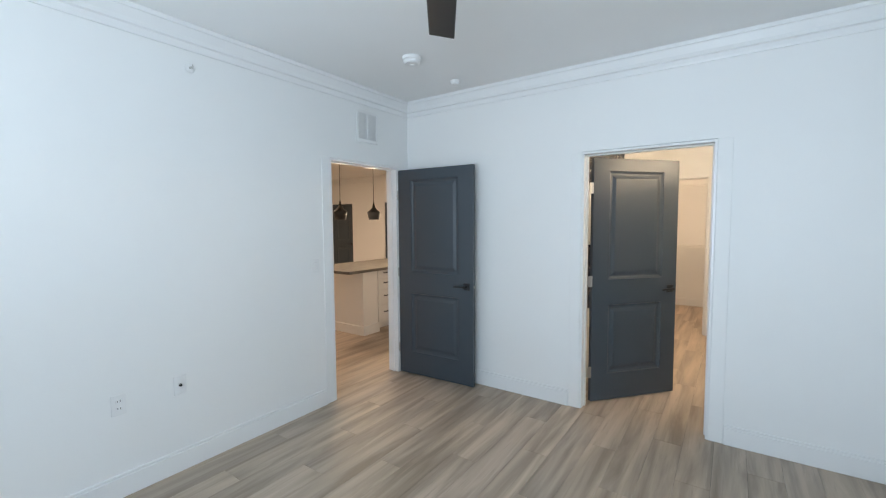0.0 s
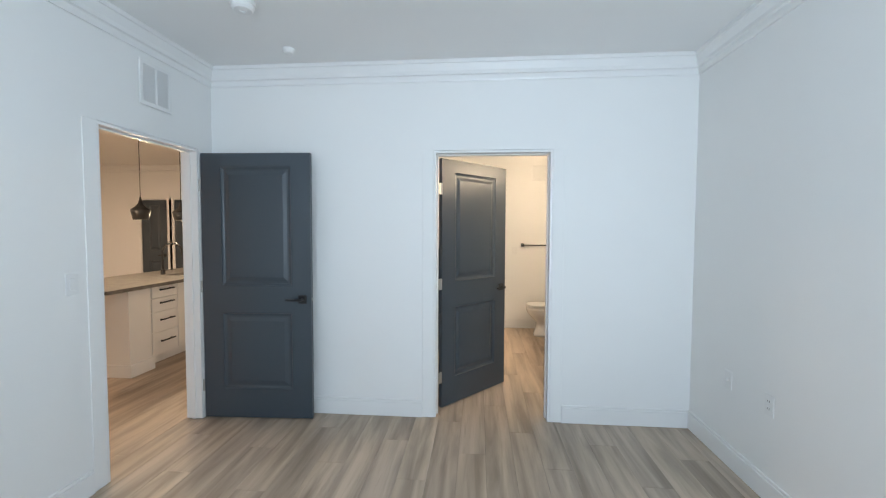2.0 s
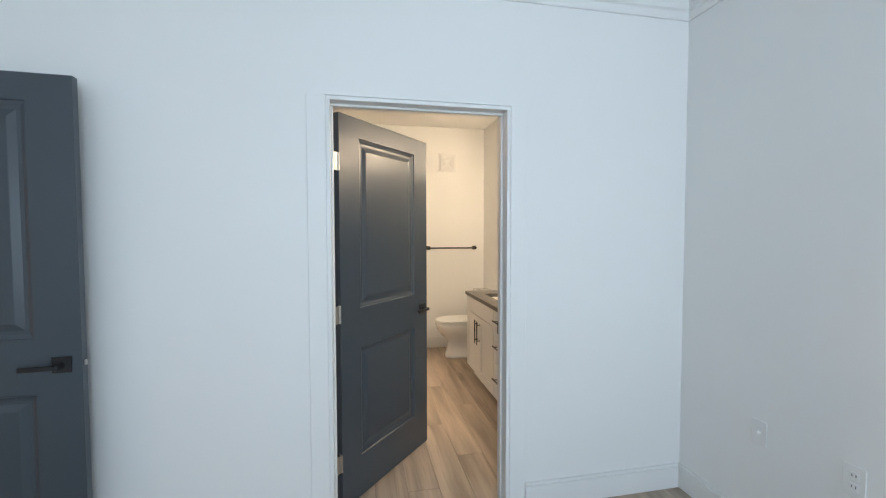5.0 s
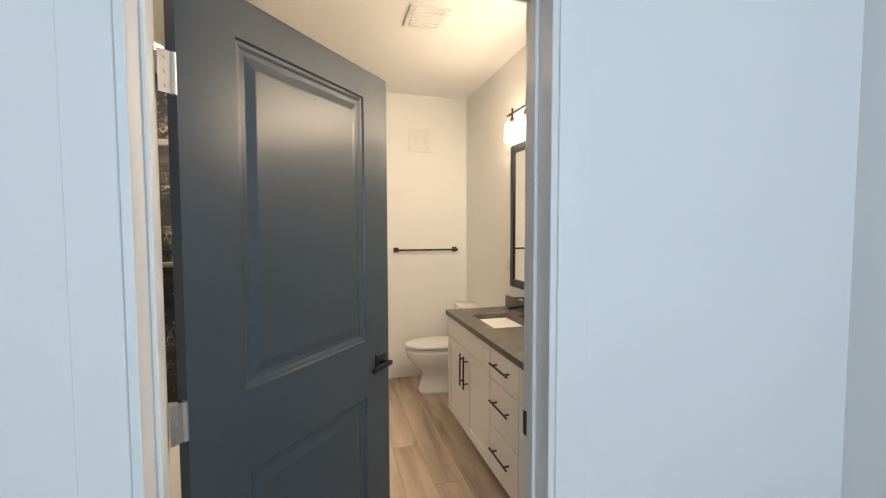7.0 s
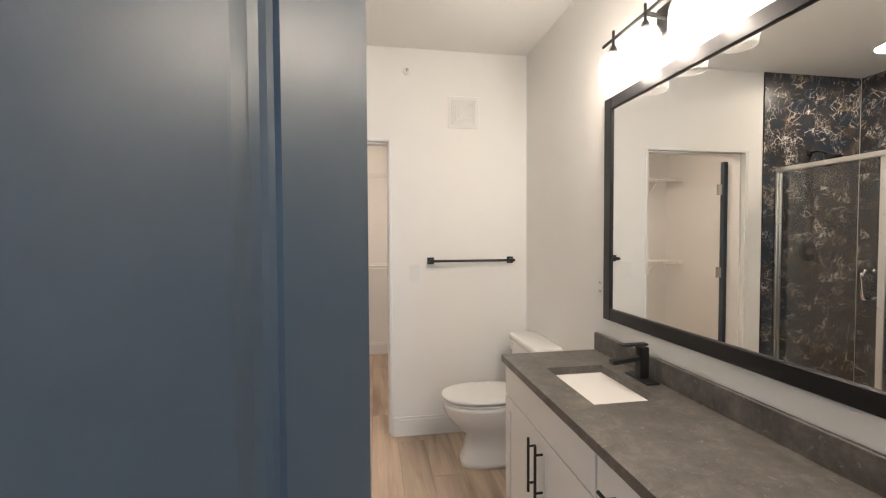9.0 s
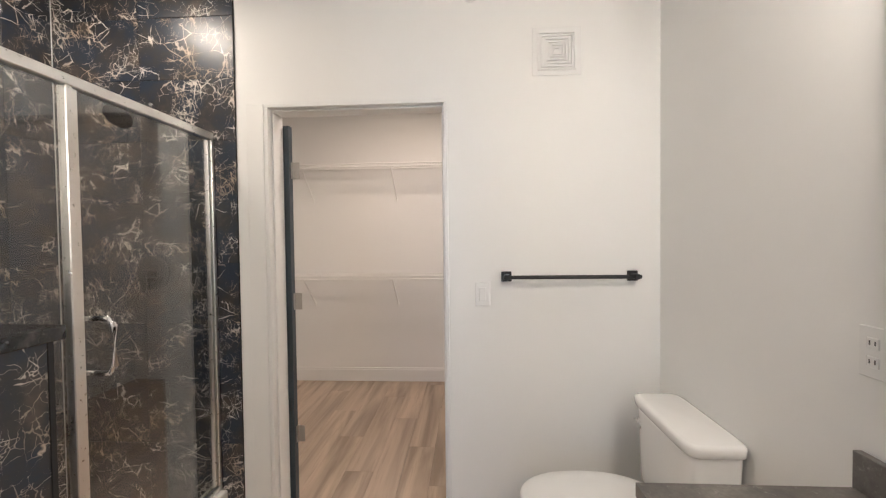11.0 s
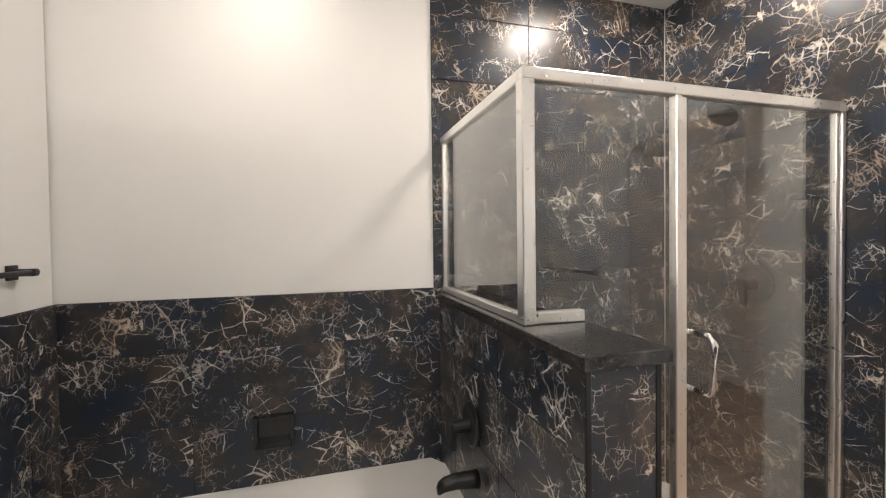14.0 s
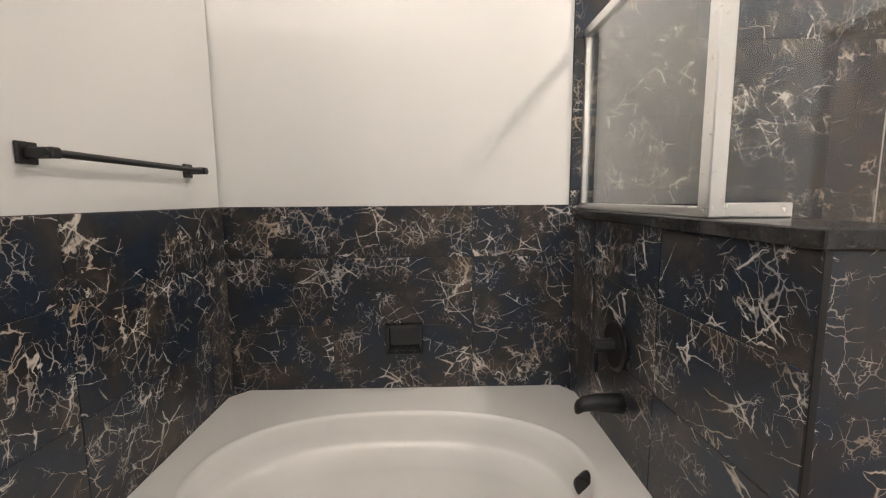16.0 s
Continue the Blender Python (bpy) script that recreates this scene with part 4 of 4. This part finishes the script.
GX, GY, GT = 1.345, 1.815, 1.968
SZ = HZ + 0.0345
en = thing("shower_enclosure", "clear glass shower enclosure in satin aluminium frame", "shower enclosure")
a2 = 0.016
part("header", box(B(), GX - a2, GX + a2, GY - a2, YB - 0.013, GT - 0.036, GT, 0.003), ALUMINIUM, en)
part("side_header", box(B(), XT + 0.001, GX - a2, GY - a2, GY + a2, GT - 0.036, GT, 0.003), ALUMINIUM, en)
part("corner_post", box(B(), GX - a2 - 0.004, GX + a2 + 0.004, GY - a2 - 0.004, GY + a2 + 0.004, SZ, GT - 0.036, 0.003), ALUMINIUM, en)
part("sill_channel", box(B(), XT + 0.001, GX + a2, GY - a2, GY + a2, SZ, SZ + 0.026, 0.003), ALUMINIUM, en)
part("return_channel", box(B(), GX - a2, GX + a2, GY + a2, HY1 + 0.026, SZ, SZ + 0.034, 0.003), ALUMINIUM, en)
part("wall_channel", box(B(), XT + 0.001, XT + 0.022, GY - 0.012, GY + 0.012, SZ + 0.026, GT - 0.036, 0.002), ALUMINIUM, en)
part("hinge_post", box(B(), GX - a2, GX + a2, 2.325, 2.352, 0.213, GT - 0.036, 0.003), ALUMINIUM, en)
part("latch_channel", box(B(), GX - a2, GX + a2, YB - 0.036, YB - 0.013, 0.213, GT - 0.036, 0.003), ALUMINIUM, en)
part("bottom_rail", box(B(), GX - a2, GX + a2, HY1 + 0.03, YB - 0.013, 0.189, 0.213, 0.003), ALUMINIUM, en)
part("wall_jamb", box(B(), GX - 0.010, GX + 0.010, HY1 + 0.0305, HY1 + 0.046, 0.213, SZ - 0.04, 0.002), ALUMINIUM, en)
panes = [("side_pane", (XT + 0.018, GX - a2, GY - 0.003, GY + 0.003, SZ + 0.02, GT - 0.03)),
         ]
for nm, b in panes:
    g = part(nm, box(B(), *b), GLASS, en)
    g.visible_shadow = False
notch = [(GY + a2, SZ + 0.03), (HY1 + 0.029, SZ + 0.03), (HY1 + 0.029, 0.208), (2.33, 0.208), (2.33, GT - 0.03), (GY + a2, GT - 0.03)]
fp = part("fixed_pane", loft(B(), [[(x, y, z) for y, z in notch] for x in (GX - 0.003, GX + 0.003)]), GLASS, en, "clear notched glass panel")
fp.visible_shadow = False
dr = part("shower_door", box(B(), GX - 0.003, GX + 0.003, 2.362, YB - 0.045, 0.222, GT - 0.042), GLASS, en)
dr.visible_shadow = False
bm = B()
box(bm, GX - 0.010, GX + 0.010, 2.353, 2.372, 0.220, GT - 0.040, 0.002)
box(bm, GX - 0.010, GX + 0.010, YB - 0.056, YB - 0.038, 0.220, GT - 0.040, 0.002)
part("stile", bm, ALUMINIUM, dr)
for s in (1, -1):
    x = GX + s * 0.003
    o = s * 0.068
    bm = B()
    path_tube(bm, [(x, 2.415, 0.995), (x + o * 0.75, 2.415, 0.995), (x + o, 2.415, 1.02), (x + o, 2.415, 1.155), (x + o * 0.75, 2.415, 1.18), (x, 2.415, 1.18)], 0.0095, 12)
    part("handle", bm, CHROME, dr, "chrome pull handle", True)

sh = thing("wall_shower", "matte black wall shower with short arm", "shower")
part("arm", path_tube(B(), [(1.03, YB - 0.013, 2.10), (1.03, YB - 0.07, 2.105), (1.03, YB - 0.13, 2.08), (1.03, YB - 0.16, 2.05)], 0.010), BLACK, sh, smooth=True)
bm = B()
tube(bm, (1.03, YB - 0.15, 2.06), (1.03, YB - 0.20, 2.005), 0.02, 0.062, 24)
part("head", bm, BLACK, sh)
fl = part("flange", lathe(B(), [(0.03, 0), (0.03, 0.006), (0.014, 0.012)], 0, 0, 24, True, True), BLACK, sh)
fl.matrix_basis = pose(1.03, YB - 0.0125, 2.10, 90, 0, 0)
sv = thing("shower_valve", "round black shower valve with lever", "valve")
vp = part("plate", lathe(B(), [(0.085, 0), (0.085, 0.006), (0.07, 0.011)], 0, 0, 36, True, True), BLACK, sv)
vp.matrix_basis = pose(1.03, YB - 0.0125, 1.28, 90, 0, 0)
bm = B()
tube(bm, (1.03, YB - 0.02, 1.28), (1.03, YB - 0.085, 1.28), 0.026, 0.022)
box(bm, 1.018, 1.042, YB - 0.09, YB - 0.07, 1.19, 1.29, 0.005, 2)
part("lever", bm, BLACK, sv)


# ---- closet shelves ----
def wire_shelf(z, low):
    t = thing("wire_shelf", "white coated wire closet shelf on wall brackets", "shelf", group="closet shelves")
    x0, x1, y0, y1 = 0.705, 3.595, 4.925, 5.235
    bm = B()
    for y, zz in ((y0, z), (y0, z - 0.028), (y1 - 0.005, z), ((y0 + y1) / 2, z - 0.003)):
        tube(bm, (x0, y, zz), (x1, y, zz), 0.006, n=6)
    part("rail", bm, WIRE, t)
    bm = B()
    x = x0 + 0.01
    while x < x1:
        tube(bm, (x, y0, z + 0.002), (x, y1 - 0.003, z + 0.002), 0.0023, n=4)
        tube(bm, (x, y0, z + 0.002), (x, y0, z - 0.028), 0.0013, n=4)
        x += 0.026
    w = part("wires", bm, WIRE, t)
    tagged(w, kind="stuff")
    for x in (1.05, 1.90, 2.75):
        bm = B()
        tube(bm, (x, y0 + 0.01, z - 0.028), (x, y1 - 0.002, z - 0.30), 0.0055, n=8)
        box(bm, x - 0.008, x + 0.008, y1 - 0.006, y1 + 0.003, z - 0.33, z - 0.28, 0.002)
        part("bracket", bm, WIRE, t)


wire_shelf(2.14, False)
wire_shelf(1.09, True)


# ---- wall tile ----
SHARED = {}


def tile(parent, axis, face, side, u0, u1, z0, z1):
    """One tile proud of the wall plane face; shares its mesh with tiles of the same size."""
    g = 0.0012
    w, h = round(u1 - u0 - 2 * g, 4), round(z1 - z0 - 2 * g, 4)
    if w < 0.01 or h < 0.01:
        return
    key = (axis, side, w, h)
    if key not in SHARED:
        bm = B()
        lo, hi = sorted((0.0, side * 0.011))
        if axis == "x":
            box(bm, lo, hi, -w / 2, w / 2, -h / 2, h / 2, 0.0012)
        else:
            box(bm, -w / 2, w / 2, lo, hi, -h / 2, h / 2, 0.0012)
        bmesh.ops.recalc_face_normals(bm, faces=bm.faces)
        me = bpy.data.meshes.new("tile")
        bm.to_mesh(me)
        bm.free()
        me.materials.append(MARBLE)
        SHARED[key] = me
    ob = new("tile", SHARED[key])
    uc, zc = (u0 + u1) / 2, (z0 + z1) / 2
    ob.location = (face, uc, zc) if axis == "x" else (uc, face, zc)
    ob.parent = parent


def tiling(name, label, axis, face, side, us, zs):
    bm = B()
    lo, hi = sorted((face - side * 0.0006, face + side * 0.0085))
    if axis == "x":
        box(bm, lo, hi, us[0], us[-1], zs[0], zs[-1])
    else:
        box(bm, us[0], us[-1], lo, hi, zs[0], zs[-1])
    p = single(name, bm, GROUT, label, "wall tile", kind="structure")
    for u0, u1 in zip(us, us[1:]):
        for z0, z1 in zip(zs, zs[1:]):
            tile(p, axis, face, side, u0, u1, z0, z1)


ROWS = [0.113 + 0.3035 * k for k in range(9)] + [H]
TUBROWS = [0.43, 0.452, 0.755, 1.049, 1.266]
tiling("tile_tub_west", "black white-veined marble tiles above the tub", "x", XT - 0.011, 1, [0.299, 0.747, 1.349, 1.797], TUBROWS)
tiling("tile_tub_south", "black white-veined marble tiles above the tub", "y", 0.30, 1, [XT + 0.002, 0.69, 1.29, 1.655], [0.0, 0.15, 0.452, 0.755, 1.049, 1.266])
tiling("tile_shower_west", "black white-veined marble shower wall tiles", "x", XT - 0.011, 1, [1.797 - 0.035, 2.26, 2.86, YB - 0.012], [1.266, 1.327, 1.6305, 1.934, 2.2375, 2.541, H])
tiling("tile_shower_west_low", "black white-veined marble shower wall tiles", "x", XT - 0.011, 1, [HY1 + 0.012, 2.26, 2.86, YB - 0.012], [0.0, 0.113, 0.4165, 0.72, 1.0235, 1.266])
tiling("tile_shower_north", "black white-veined marble shower wall tiles", "y", YB, -1, [XT + 0.002, 0.983, 1.470], [0.0] + ROWS)
tiling("tile_half_wall_tub", "black white-veined marble tiles on the half wall", "y", HY0, -1, [XT + 0.002, 0.75, 1.20, HX + 0.010], [0.0, 0.15, 0.452, 0.755, 1.012, HZ])
tiling("tile_half_wall_end", "black white-veined marble tiles on the half wall end", "x", HX, 1, [HY0, HY1], [0.0, 0.30, 0.66, HZ])
tiling("tile_half_wall_shower", "black white-veined marble tiles on the half wall", "y", HY1, 1, [XT + 0.002, 0.983, HX + 0.010], [0.0, 0.113, 0.4165, 0.72, 1.0235, HZ])

# ---- floor planks ----
floor_ob = bpy.data.objects["floor"]
rng = random.Random(4)
PW, PL = 0.178, 1.22
PLANKS = {}


def plank_mesh(length):
    key = round(length, 3)
    if key not in PLANKS:
        bm = box(B(), -PW / 2 + 0.0006, PW / 2 - 0.0006, -length / 2 + 0.0006, length / 2 - 0.0006, -0.006, 0.0, 0.0009)
        me = bpy.data.meshes.new("plank")
        bm.to_mesh(me)
        bm.free()
        me.materials.append(FLOOR)
        PLANKS[key] = me
    return PLANKS[key]


far = B()
col, x = 0, -6.0
while x < 3.8:
    y = -4.6 - PL * ((col * 0.37) % 1.0)
    while y < 5.3:
        a, b = max(y, -4.6), min(y + PL, 5.3)
        if b - a > 0.03:
            if x + PW > 0 and a < 5.2:
                ob = new("plank", plank_mesh(b - a))
                ob.location = (x + PW / 2, (a + b) / 2, 0)
                ob.parent = floor_ob
            elif -2.2 < b:
                box(far, x + 0.0006, x + PW - 0.0006, a + 0.0006, b - 0.0006, -0.006, 0.0)
        y += PL
    x += PW
    col += 1
tagged(part("planks_kitchen", far, FLOOR, floor_ob), kind="stuff")
